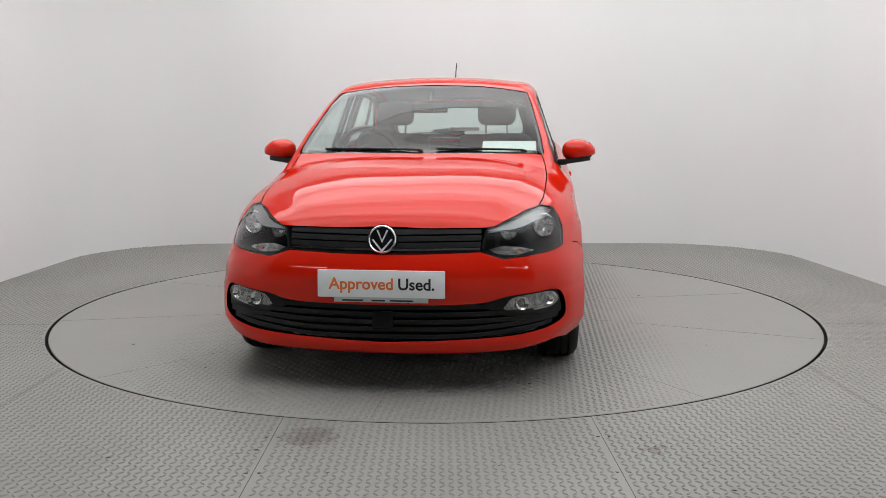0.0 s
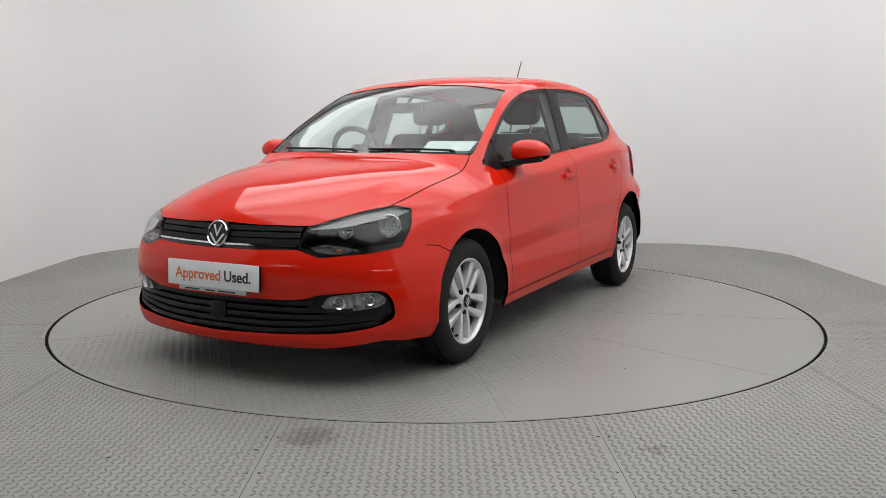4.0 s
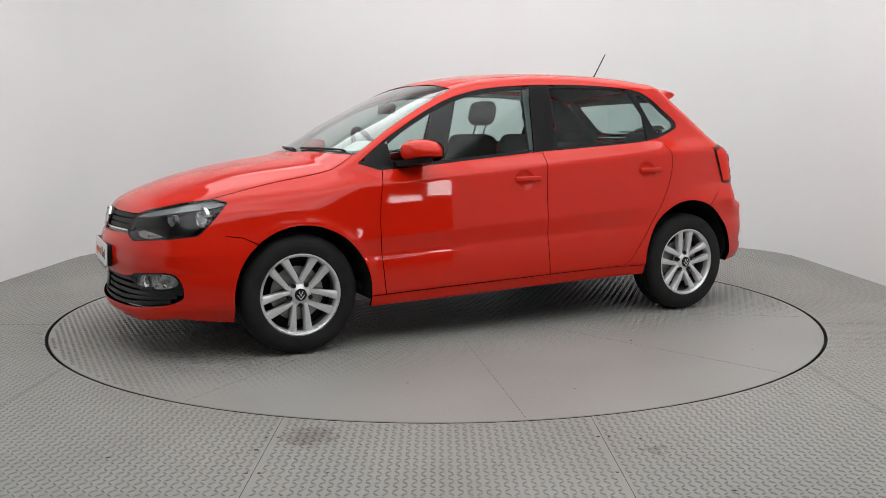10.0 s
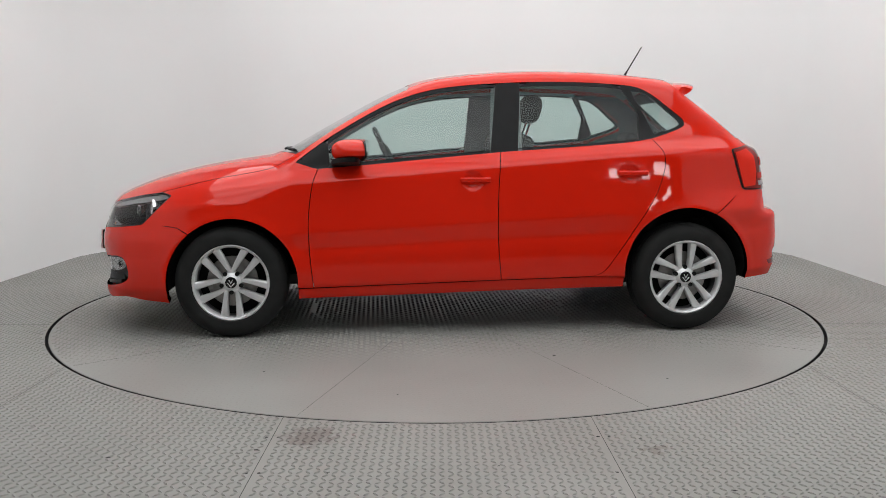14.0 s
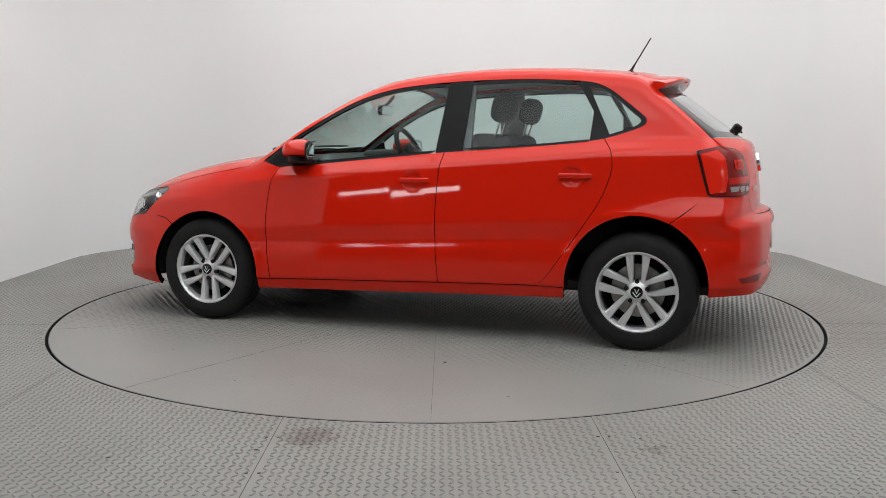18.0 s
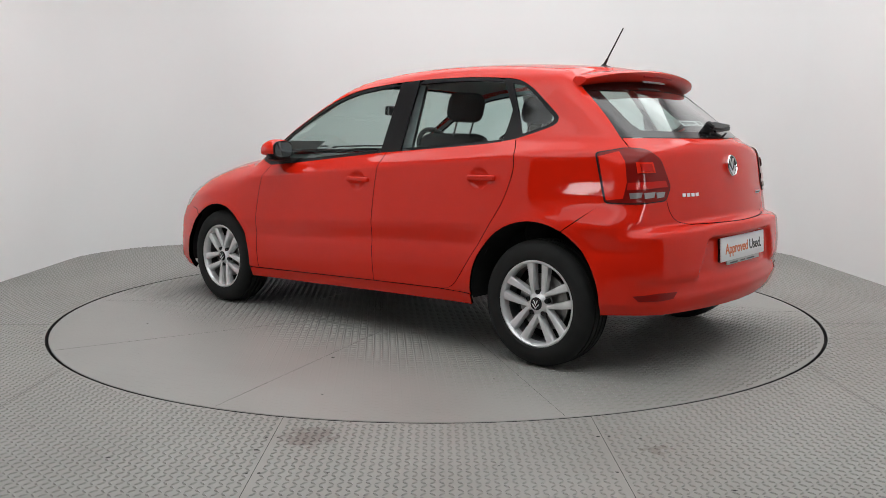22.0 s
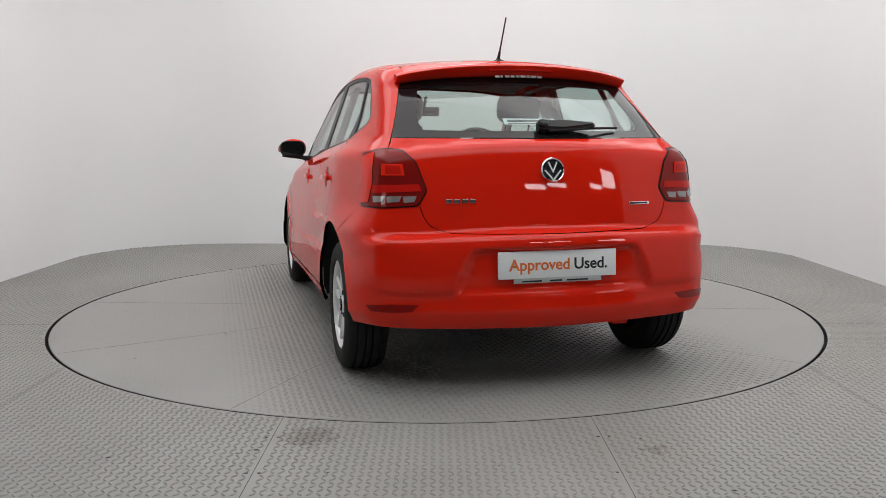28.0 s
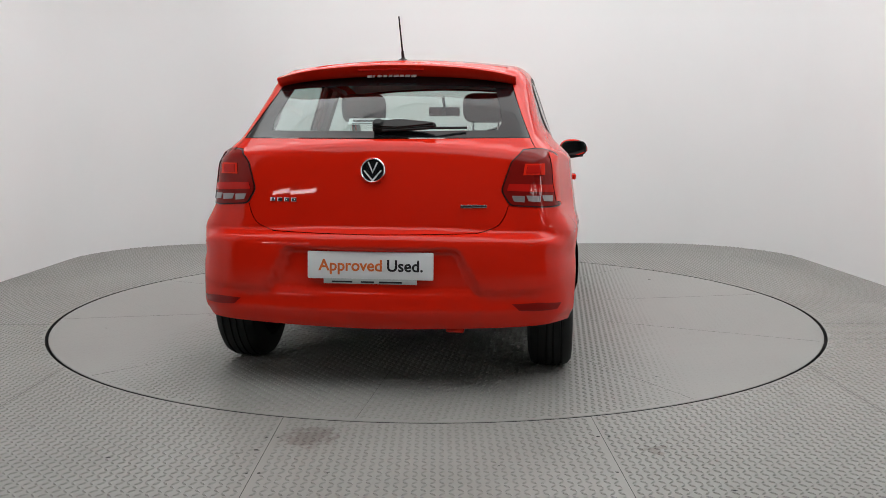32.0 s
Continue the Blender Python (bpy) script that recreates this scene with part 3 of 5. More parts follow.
def build_body(car):
    g = 0.0021
    screen_edge = edge(yz(smooth(SCREEN_SIDE, 4), 2.0), "screen")
    head = yz(smooth([(0.558, 1.325), (0.5, 1.337), (0.3, 1.362), (0, 1.372)], 5), 2.0)
    roof_edge = head[:6] + edge([(x, 0.50, 1.4) for x in np.linspace(head[5][0] - 0.02, -0.02, 30)], "top")
    hatch_edge = edge(yz(smooth(HATCH_SIDE, 4), -0.3), "rear")
    hood_edge = edge([(x, y, 0.9) for x, y in smooth(HOOD_SIDE, 4)], "top")
    lamp_r, lamp_f = edge(loop(LAMP_REAR), "rear"), edge(loop(LAMP_FRONT), "front")
    # roof and bonnet
    panel("roof", head[:4:-1] + [(x, 0.5, 1.4) for x in np.linspace(1.4, -0.02, 12)] + [(-0.06, 0, 1.4)], "top", PAINT, car, "smooth red roof panel")
    nose = [(3.225, 0, 0.7), (3.215, 0.2, 0.7)] + [(lamp_f[k][0] - 0.004, lamp_f[k][1] - 0.002, 0.7) for k in (1, 38, 34)]
    nose += [(HOOD_SIDE[0][0] + 0.002, HOOD_SIDE[0][1] - 0.005, 0.7)]
    panel("bonnet", smooth(nose, 4) + [(x, y - 0.005, 0.9) for x, y in smooth(HOOD_SIDE, 4)] + [(x, y, 0.9) for x, y in [(x, y) for x, y, z in yz([(0.64, 0.974), (0.5, 0.979), (0.4, 0.981), (0.2, 0.981), (0, 0.981)], 2.0)]], "top", PAINT, car, "glossy red bonnet", hem=0.02)
    # front wing and one-piece side frame, both sides
    ax, az, ar = ARCH_F
    rx, rz, rr = ARCH_R
    wing = xz(shifted(smooth(SEAM_F, 4), g)) + xz([(2.03, 0.90), (2.125, 0.930)]) + screen_edge[2::-1] + hood_edge[::-1]
    wing += lamp_f[31:15:-1] + xz([(2.80, 0.602), (2.74, 0.594)]) + xz(arc(ax, az, ar, 50, 182)) + xz([(2.113, 0.272)])
    side = screen_edge[2:] + roof_edge + hatch_edge + lamp_r[3::-1] + lamp_r[35:33:-1] + xz([(-0.22, 0.705), (-0.155, 0.655)])
    side += xz(arc(rx, rz, rr, 116, -5)) + xz([(0.362, 0.312), (0.45, 0.312)]) + xz(shifted(smooth(SEAM_R, 4), -g)) + xz(smooth(DLO_REAR, 4)[::-1]) + xz(smooth(DLO_TOP, 4)[::-1])
    sill = xz([(2.112, 0.214), (1.56, 0.226), (1.04, 0.242), (0.361, 0.256), (0.361, 0.309), (0.56, 0.312), (1.031, 0.300), (2.032, 0.269), (2.112, 0.268)])
    doorf = xz(shifted(smooth(SEAM_F, 4), -g, 0.001)) + xz(smooth(BELT[:4], 3)) + xz(shifted(smooth(SEAM_B, 4), g)[::-1])
    doorr = xz(shifted(smooth(SEAM_B, 4), -g)) + xz(smooth(BELT[3:], 3)) + xz(shifted(smooth(SEAM_R, 4), g)[::-1])
    glass_f = xz(smooth(GLASS_F_TOP, 4)) + xz([(1.055, 1.2)]) + xz(smooth(GLASS_F_LOW, 4))
    glass_r = xz(smooth(GLASS_R_TOP, 4)) + xz([(0.252, 1.195)]) + xz(smooth(GLASS_R_LOW, 4))
    glass_q = xz(smooth(GLASS_Q, 4))
    for s in (1, -1):
        panel("front_wing", wing, "side", PAINT, car, "red front wing over the wheel", side=s)
        panel("side_frame", side, "side", PAINT, car, "red roof rail and rear quarter", side=s)
        panel("sill", sill, "side", PAINT, car, "red sill below the doors", side=s, off=0.002)
        d = panel("front_door", doorf, "side", PAINT, car, "red front door", side=s, h=0.014)
        handle(d, 1.17, 0.838, s)
        d = panel("rear_door", doorr, "side", PAINT, car, "red rear door", side=s, h=0.014)
        handle(d, 0.315, 0.872, s)
        window_trim(car, s)
        for nm, gl in (("front_door_glass", glass_f), ("rear_door_glass", glass_r), ("quarter_glass", glass_q)):
            panel(nm, gl, "side", GLASS, car, "green-tinted side window", side=s, off=-0.006, hem=0).visible_shadow = False
    # screens
    ws = [(2.2, 0, 0.985)] + yz([(0.655, 0.985)], 2.2) + yz(smooth(SCREEN_SIDE, 4), 2.0)[1:] + head[1:]
    panel("windscreen", ws, "screen", SCREEN, car, "clear windscreen", off=-0.003, hem=0).visible_shadow = False
    rw = [(-0.4, 0, 1.062)] + yz(smooth([(0.625, 1.066), (0.60, 1.13), (0.56, 1.23), (0.535, 1.30)], 4), -0.3) + [(-0.12, 0, 1.345)]
    panel("rear_window", rw, "rear", BACKGLASS, car, "dark-edged heated rear window", off=-0.003, hem=0).visible_shadow = False
    # tailgate and bumpers
    low = smooth([(0.548, 0.786), (0.535, 0.745), (0.505, 0.705), (0.44, 0.681), (0.36, 0.677), (0.0, 0.674)], 4)
    gate = [(-0.45, 0, 1.056)] + yz([(0.628, 1.060), (0.640, 1.036), (0.652, 1.020), (0.60, 1.014)], -0.42) + lamp_r[8:28] + yz(low, -0.58)
    panel("tailgate", gate, "rear", PAINT, car, "glossy red tailgate", h=0.016)
    low2 = [(y + 0.0025 if y > 0.01 else 0, z - 0.0025) for y, z in low]
    rb = yz(low2[::-1], -0.58) + lamp_r[25:35] + edge(xz([(-0.224, 0.703), (-0.159, 0.654)]) + xz(arc(rx, rz, rr, 117, 188)), "side")
    rb += smooth([(-0.34, 0.80, 0.292), (-0.48, 0.70, 0.298), (-0.56, 0.52, 0.292), (-0.62, 0.0, 0.284)], 5)
    panel("rear_bumper", rb, "rear", PAINT, car, "red painted rear bumper", hem=0.03, h=0.014)
    top = [(3.26, 0, 0.592), (3.24, 0.2, 0.594), (3.2, 0.392, 0.600)] + lamp_f[8:20]
    fb = top + edge(xz([(2.80, 0.598), (2.74, 0.590)]) + xz(arc(ax, az, ar, 49, -6)), "side")
    fb += smooth([(2.806, 0.81, 0.192), (2.95, 0.77, 0.203), (3.05, 0.72, 0.216), (3.14, 0.60, 0.200), (3.2, 0.45, 0.185), (3.25, 0, 0.176)], 5)
    mouth = smooth([(3.26, 0, 0.236), (3.2, 0.46, 0.250), (3.10, 0.63, 0.270), (3.045, 0.71, 0.291)], 5) + smooth([(3.045, 0.71, 0.291), (3.012, 0.738, 0.316), (3.008, 0.741, 0.355), (3.024, 0.736, 0.398), (3.052, 0.720, 0.426), (3.085, 0.685, 0.435)], 4)[1:] + smooth([(3.085, 0.685, 0.435), (3.192, 0.511, 0.418), (3.224, 0.377, 0.390), (3.27, 0, 0.386)], 5)[1:]
    panel("front_bumper", fb + mouth, "front", PAINT, car, "red painted front bumper", hem=0.03)
    panel("lower_grille", [(3.27, 0, 0.386)] + mouth, "front", DARK, car, "black lower air intake", off=-0.045, hem=0)
    panel("upper_grille", [(3.25, 0, 0.596), (3.2, 0.392, 0.604), (3.165, 0.41, 0.69), (3.22, 0.2, 0.697), (3.22, 0, 0.699)], "front", DARK, car, "black slatted radiator grille", off=-0.03, hem=0)
    for s in (1, -1):
        lamp_bucket(car, lamp_f, s)
        seal(car, loop(LAMP_FRONT), "front", s)
        panel("headlight_lens", loop(LAMP_FRONT), "front", LENS, car, "clear headlight lens", side=s, off=-0.001, hem=0).visible_shadow = False
        panel("tail_light", loop(LAMP_REAR), "rear", TRIM, car, "red tail light", side=s, off=0.003, hem=0.02)


def shrunk(points, way, k):
    """The outline on the skin, drawn in towards its middle."""
    c = chart(points, way)
    return on_body(c.mean(0) + (c - c.mean(0)) * k, way)


def seal(car, points, way, s):
    """Narrow black rubber round a lamp."""
    a, n = shrunk(points, way, 1.0)
    b, q = shrunk(points, way, 0.965)
    v = np.concatenate([a + n * 0.0005, b + q * 0.0005]) * np.array([1, s, 1])
    k = len(a)
    mesh("lamp_seal", v, [(i, (i + 1) % k, k + (i + 1) % k, k + i) for i in range(k)], TRIM, car, "narrow black lamp seal")


def lamp_bucket(car, outline, s):
    """Deep black housing behind the headlight lens."""
    d = np.array([-0.230, -0.085, 0.0])
    p = np.array(outline)
    k = len(p)
    m = np.array([1, s, 1])
    v = np.concatenate([p + d * 0.02, p * 0.96 + p.mean(0) * 0.04 + d])
    mid = len(v)
    v = np.concatenate([v, [p.mean(0) + d * 1.1]]) * m
    f = [(i, (i + 1) % k, k + (i + 1) % k, k + i) for i in range(k)] + [(k + i, k + (i + 1) % k, mid) for i in range(k)]
    mesh("headlight", v, f, LAMPBACK, car, "halogen headlight with dark housing")


GLASS_F_TOP = [(1.955, 1.030), (1.866, 1.092), (1.711, 1.181), (1.557, 1.252), (1.403, 1.298), (1.250, 1.322), (1.04, 1.340)]
GLASS_F_LOW = [(1.078, 0.996), (1.4, 0.968), (1.72, 0.939), (1.945, 0.922)]
GLASS_R_TOP = [(0.905, 1.343), (0.7, 1.349), (0.5, 1.346), (0.335, 1.334)]
GLASS_R_LOW = [(0.262, 1.055), (0.6, 1.026), (0.93, 1.008)]
GLASS_Q = [(0.285, 1.325), (0.22, 1.312), (0.155, 1.272), (0.075, 1.205), (0.022, 1.160), (0.020, 1.138), (0.05, 1.118), (0.165, 1.080)]


def window_trim(car, s):
    """Black pillars, rails and mouldings between the panes."""
    cut = lambda pts, a, b: [p for p in smooth(pts, 4) if a <= p[0] <= b]
    top, rear, belt = DLO_TOP, DLO_REAR, BELT
    pieces = [
        ("mirror_triangle", "black corner trim behind the pillar", [(2.128, 0.932)] + cut(top, 1.97, 2.12) + [(1.955, 1.030), (1.945, 0.922), (1.95, 0.9), (2.006, 0.897), (2.03, 0.899)]),
        ("window_rail", "black upper window rail", cut(top, 1.045, 1.96) + [(1.04, 1.340)] + smooth(GLASS_F_TOP, 4)[::-1]),
        ("window_pillar", "black door pillar trim", [(1.04, 1.357), (0.905, 1.363), (0.905, 1.343), (0.93, 1.008), (0.93, 0.991), (1.078, 0.980), (1.078, 0.996), (1.055, 1.2), (1.04, 1.340)]),
        ("belt_moulding", "black waistline moulding", smooth(GLASS_F_LOW, 4) + [(1.945, 0.902)] + cut(belt, 1.079, 1.94)),
        ("window_rail", "black upper window rail", cut(top, 0.335, 0.90) + smooth(GLASS_R_TOP, 4)[::-1]),
        ("belt_moulding", "black waistline moulding", smooth(GLASS_R_LOW, 4) + cut(belt, 0.262, 0.929)),
        ("window_divider", "black bar before the quarter window", [(0.335, 1.3525), (0.30, 1.349), (0.285, 1.325), (0.165, 1.080), (0.190, 1.056), (0.262, 1.042), (0.262, 1.055), (0.252, 1.195), (0.335, 1.334)]),
        ("quarter_trim", "black quarter window surround", [(0.30, 1.349)] + smooth(rear, 4)[2:] + smooth(GLASS_Q, 4)[::-1]),
    ]
    for name, label, pts in pieces:
        panel(name, xz(pts), "side", TRIM, car, label, side=s, off=-0.003, hem=0.012)


def handle(door, x, z, s):
    p, n = on_body(np.array([[x, z]]), "side")
    bm = bmesh.new()
    box(bm, (x, s * (p[0][1] + 0.024), z), (0.165, 0.016, 0.027), 0.0075, None, 3)
    for dx in (-0.068, 0.068):
        box(bm, (x + dx, s * (p[0][1] + 0.012), z), (0.025, 0.03, 0.024), 0.006)
    part("door_handle", bm, PAINT, door, "red pull handle")


def build_wheel(car, x, z, s, turn):
    """Alloy wheel with five twin spokes, its tyre and bolts."""
    m = Matrix.Translation((x, s * 0.724, z)) @ Matrix.Rotation(radians(-90 * s), 4, "X")
    bm = bmesh.new()
    lathe(bm, [(0.0, 0.0), (0.13, 0.0), (0.135, 0.01), (0.135, 0.02), (0.0, 0.022)], m, 40)
    wheel = part("wheel", bm, STEEL, car, "alloy wheel with a black tyre")
    bm = bmesh.new()
    lathe(bm, [(0.19, -0.09), (0.195, -0.1), (0.235, -0.1), (0.283, -0.085), (0.2955, -0.062), (0.2965, -0.056), (0.289, -0.055), (0.289, -0.047), (0.297, -0.046), (0.2985, -0.020), (0.290, -0.019), (0.290, -0.011), (0.2988, -0.010), (0.2988, 0.010), (0.290, 0.011), (0.290, 0.019), (0.2985, 0.020), (0.297, 0.046), (0.289, 0.047), (0.289, 0.055), (0.2965, 0.056), (0.2955, 0.062), (0.285, 0.083), (0.262, 0.098), (0.235, 0.101), (0.210, 0.096), (0.203, 0.086), (0.19, 0.08)], m, 72)
    part("tyre", bm, RUBBER, wheel, "black rubber tyre")
    bm = bmesh.new()
    lathe(bm, [(0.19, -0.09), (0.183, 0.02), (0.184, 0.045)], m, 72)
    part("rim_barrel", bm, DARKALLOY, wheel, "dark inner rim barrel")
    bm = bmesh.new()
    lathe(bm, [(0.184, 0.045), (0.186, 0.070), (0.190, 0.082), (0.198, 0.090), (0.204, 0.088), (0.205, 0.080)], m, 72)
    rim = part("rim", bm, ALLOY, wheel, "silver alloy rim")
    for k in range(5):
        for d in (-1, 1):
            bm = bmesh.new()
            a = radians(72 * k + 90 + turn)
            pts = []
            for r, da, w, h in ((0.040, 30.0, 0.0100, 0.064), (0.062, 27.0, 0.0115, 0.070), (0.11, 18.0, 0.0150, 0.074), (0.16, 13.6, 0.0190, 0.075), (0.188, 12.2, 0.0215, 0.077), (0.198, 12.0, 0.0235, 0.080)):
                q = a + d * radians(da)
                c, t = Vector((math.cos(q) * r, math.sin(q) * r, h)), Vector((-math.sin(q), math.cos(q), 0)) * d
                pts.append([c - t * w + Vector((0, 0, -0.035)), c - t * w + Vector((0, 0, -0.007)), c - t * w * 0.72 + Vector((0, 0, 0.001)), c + t * w * 0.1 + Vector((0, 0, 0.0025)), c + t * w * 0.8, c + t * w + Vector((0, 0, -0.004)), c + t * w + Vector((0, 0, -0.035))])
            vs = [[bm.verts.new(m @ p) for p in row] for row in pts]
            for ra, rb in zip(vs, vs[1:]):
                for i in range(6):
                    bm.faces.new((ra[i], ra[i + 1], rb[i + 1], rb[i]))
            bmesh.ops.recalc_face_normals(bm, faces=bm.faces[:])
            part("spoke", bm, ALLOY, wheel)
    bm = bmesh.new()
    lathe(bm, [(0.058, 0.03), (0.058, 0.060), (0.054, 0.067), (0.036, 0.076), (0.030, 0.080)], m, 40)
    part("hub", bm, ALLOY, wheel)
    bm = bmesh.new()
    lathe(bm, [(0.031, 0.078), (0.030, 0.084), (0.025, 0.086), (0.0, 0.086)], m, 32)
    part("centre_cap", bm, GLOSSBLACK, wheel, "dark centre cap with a silver mark")
    for k in range(5):
        a = radians(72 * k + 90 + turn)
        bm = bmesh.new()
        lathe(bm, [(0.0115, 0.05), (0.0115, 0.0745), (0.008, 0.075), (0.0, 0.071)], m @ Matrix.Translation((0.054 * math.cos(a), 0.054 * math.sin(a), 0)), 12)
        part("wheel_bolt", bm, BLACK, wheel, "black bolt cap")
    for zc, w in ((0.36, 0.30), (-0.30, 0.62)):
        bm = bmesh.new()
        for q in (-1, 1):
            r = 0.026
            pts = [(0, (zc - 0.42) * r), (q * w * r, (zc + 0.30) * r), (q * (w + 0.18) * r, (zc + 0.26) * r), (0, (zc - 0.70) * r)]
            prism(bm, pts if q > 0 else pts[::-1], m @ Matrix.Rotation(radians(90 + 90 * s), 4, "Z") @ Matrix.Translation((0, 0, 0.0855)), 0.002)
        part("cap_mark", bm, ALLOY, wheel)
    bm = bmesh.new()
    a = radians(70 + turn)
    tube(bm, [m @ Vector((0.176 * math.cos(a), 0.176 * math.sin(a), 0.045)), m @ Vector((0.163 * math.cos(a), 0.163 * math.sin(a), 0.066))], 0.005, 8)
    part("valve", bm, BLACK, wheel, "black tyre valve")
    bm = bmesh.new()
    lathe(bm, [(0.19, -0.02), (0.06, -0.02)], m, 40)
    part("inner_dish", bm, DARK, wheel)


def build_car():
    car = new("car")
    tagged(car, "glossy red five-door hatchback parked on the turntable", "car")
    build_body(car)
    build_front(car)
    build_rear(car)
    build_upper(car)
    build_inside(car)
    for x in (2.47, 0.0):
        for s in (1, -1):
            build_wheel(car, x, 0.299, s, 0 if x > 1 else 36)
    return car


# ---------------------------------------------------------------- car details
def spot(y, z, back=False):
    """A point of the front or the back skin and its normal."""
    p = np.array(yz([(y, z)], 0.0 if back else 2.0))
    e = 0.006
    n = np.array([(body(p + np.eye(3)[k] * e) - body(p - np.eye(3)[k] * e))[0] for k in range(3)])
    return Vector(p[0]), Vector(n).normalized()


def facing(p, n, lift=0.0):
    """A pose at p whose z axis is n and whose y axis points up."""
    n = Vector(n).normalized()
    x = Vector((0, 0, 1)).cross(n).normalized()
    y = n.cross(x)
    m = Matrix((x, y, n)).transposed().to_4x4()
    return Matrix.Translation(Vector(p) + n * lift) @ m


def band(name, y0, y1, zf, width, x, way, material, parent, label="", side=0, off=0.0, hem=0.012, n=10):
    """A slat along the skin, from width y0 to y1, at height zf(y)."""
    ys = np.linspace(y0, y1, n)
    pts = yz([(y, zf(y) - width / 2) for y in ys], x) + yz([(y, zf(y) + width / 2) for y in ys[::-1]], x)
    return panel(name, pts, way, material, parent, label, side=side, off=off, hem=hem, h=0.03)


def writing(name, text, size, m, material, parent):
    cu = bpy.data.curves.new(name, "FONT")
    cu.body, cu.size, cu.extrude, cu.align_y = text, size, 0.0006, "CENTER"
    cu.offset = 0.0013
    ob = new(name, cu)
    me = bpy.data.meshes.new_from_object(ob.evaluated_get(bpy.context.evaluated_depsgraph_get()))
    bpy.data.objects.remove(ob)
    me.materials.clear()
    me.materials.append(material)
    me.transform(Matrix.Translation((-CX, 0, 0)) @ m)
    out = new(name, me)
    out.parent = parent
    return out


def text_width(text, size):
    cu = bpy.data.curves.new("w", "FONT")
    cu.body, cu.size = text, size
    ob = new("w", cu)
    bpy.context.view_layer.update()
    w = ob.dimensions.x
    bpy.data.objects.remove(ob)
    return w


def round_badge(parent, m, r):
    """Dark disc in a chrome ring with plain silver chevrons."""
    bm = bmesh.new()
    lathe(bm, [(0.0, 0.004), (r * 0.86, 0.004), (r * 0.88, 0.0)], m, 40)
    b = part("badge", bm, GLOSSBLACK, parent, "round dark badge with a chrome ring")
    bm = bmesh.new()
    lathe(bm, [(r * 0.86, 0.0), (r * 0.86, 0.007), (r * 0.93, 0.011), (r, 0.006), (r, -0.006)], m, 40)
    part("badge_ring", bm, CHROME, b)
    for zc, w in ((0.36, 0.30), (-0.30, 0.62)):
        bm = bmesh.new()
        for s in (-1, 1):
            q = [(0, (zc - 0.42) * r), (s * w * r, (zc + 0.30) * r), (s * (w + 0.12) * r, (zc + 0.27) * r), (0, (zc - 0.62) * r)]
            prism(bm, q if s > 0 else q[::-1], m @ Matrix.Translation((0, 0, 0.003)), 0.005)
        part("badge_mark", bm, ALLOY, b)


def number_plate(car, x, z, tilt, s):
    """White dealer plate on a grey backing strip; s is 1 in front, -1 at the back."""
    n = Vector((s * math.cos(tilt), 0, math.sin(tilt)))
    m = facing((x, 0, z), n)
    bm = bmesh.new()
    box(bm, (0, 0, 0), (0.52, 0.112, 0.008), 0.004, Matrix())
    bmesh.ops.transform(bm, matrix=m, verts=bm.verts[:])
    p = part("sign_plate", bm, PLATE, car, "white plate with orange and black lettering")
    size = 0.0655
    w1, w2, gap = text_width("Approved", size), text_width("Used.", size), 0.02
    x0 = -(w1 + w2 + gap) / 2
    writing("lettering", "Approved", size, m @ Matrix.Translation((x0, -0.002, 0.0045)), ORANGE, p)
    writing("lettering", "Used.", size, m @ Matrix.Translation((x0 + w1 + gap, -0.002, 0.0045)), INK, p)
    bm = bmesh.new()
    box(bm, (0, -0.062, 0.0), (0.385, 0.026, 0.006), 0.002)
    bmesh.ops.transform(bm, matrix=m, verts=bm.verts[:])
    q = part("plate_strip", bm, GREYPLATE, car, "grey strip below the plate with small print")
    for a, b in ((-0.115, 0.085), (-0.01, 0.055), (0.085, 0.095)):
        bm = bmesh.new()
        box(bm, (a, -0.067, 0.0035), (b, 0.0065, 0.001))
        bmesh.ops.transform(bm, matrix=m, verts=bm.verts[:])
        part("print_bar", bm, INK, q, smooth=False)
    bm = bmesh.new()
    box(bm, (0, -0.002, -0.016), (0.50, 0.11, 0.024), 0.004)
    bmesh.ops.transform(bm, matrix=m, verts=bm.verts[:])
    part("plate_holder", bm, BLACK, car)


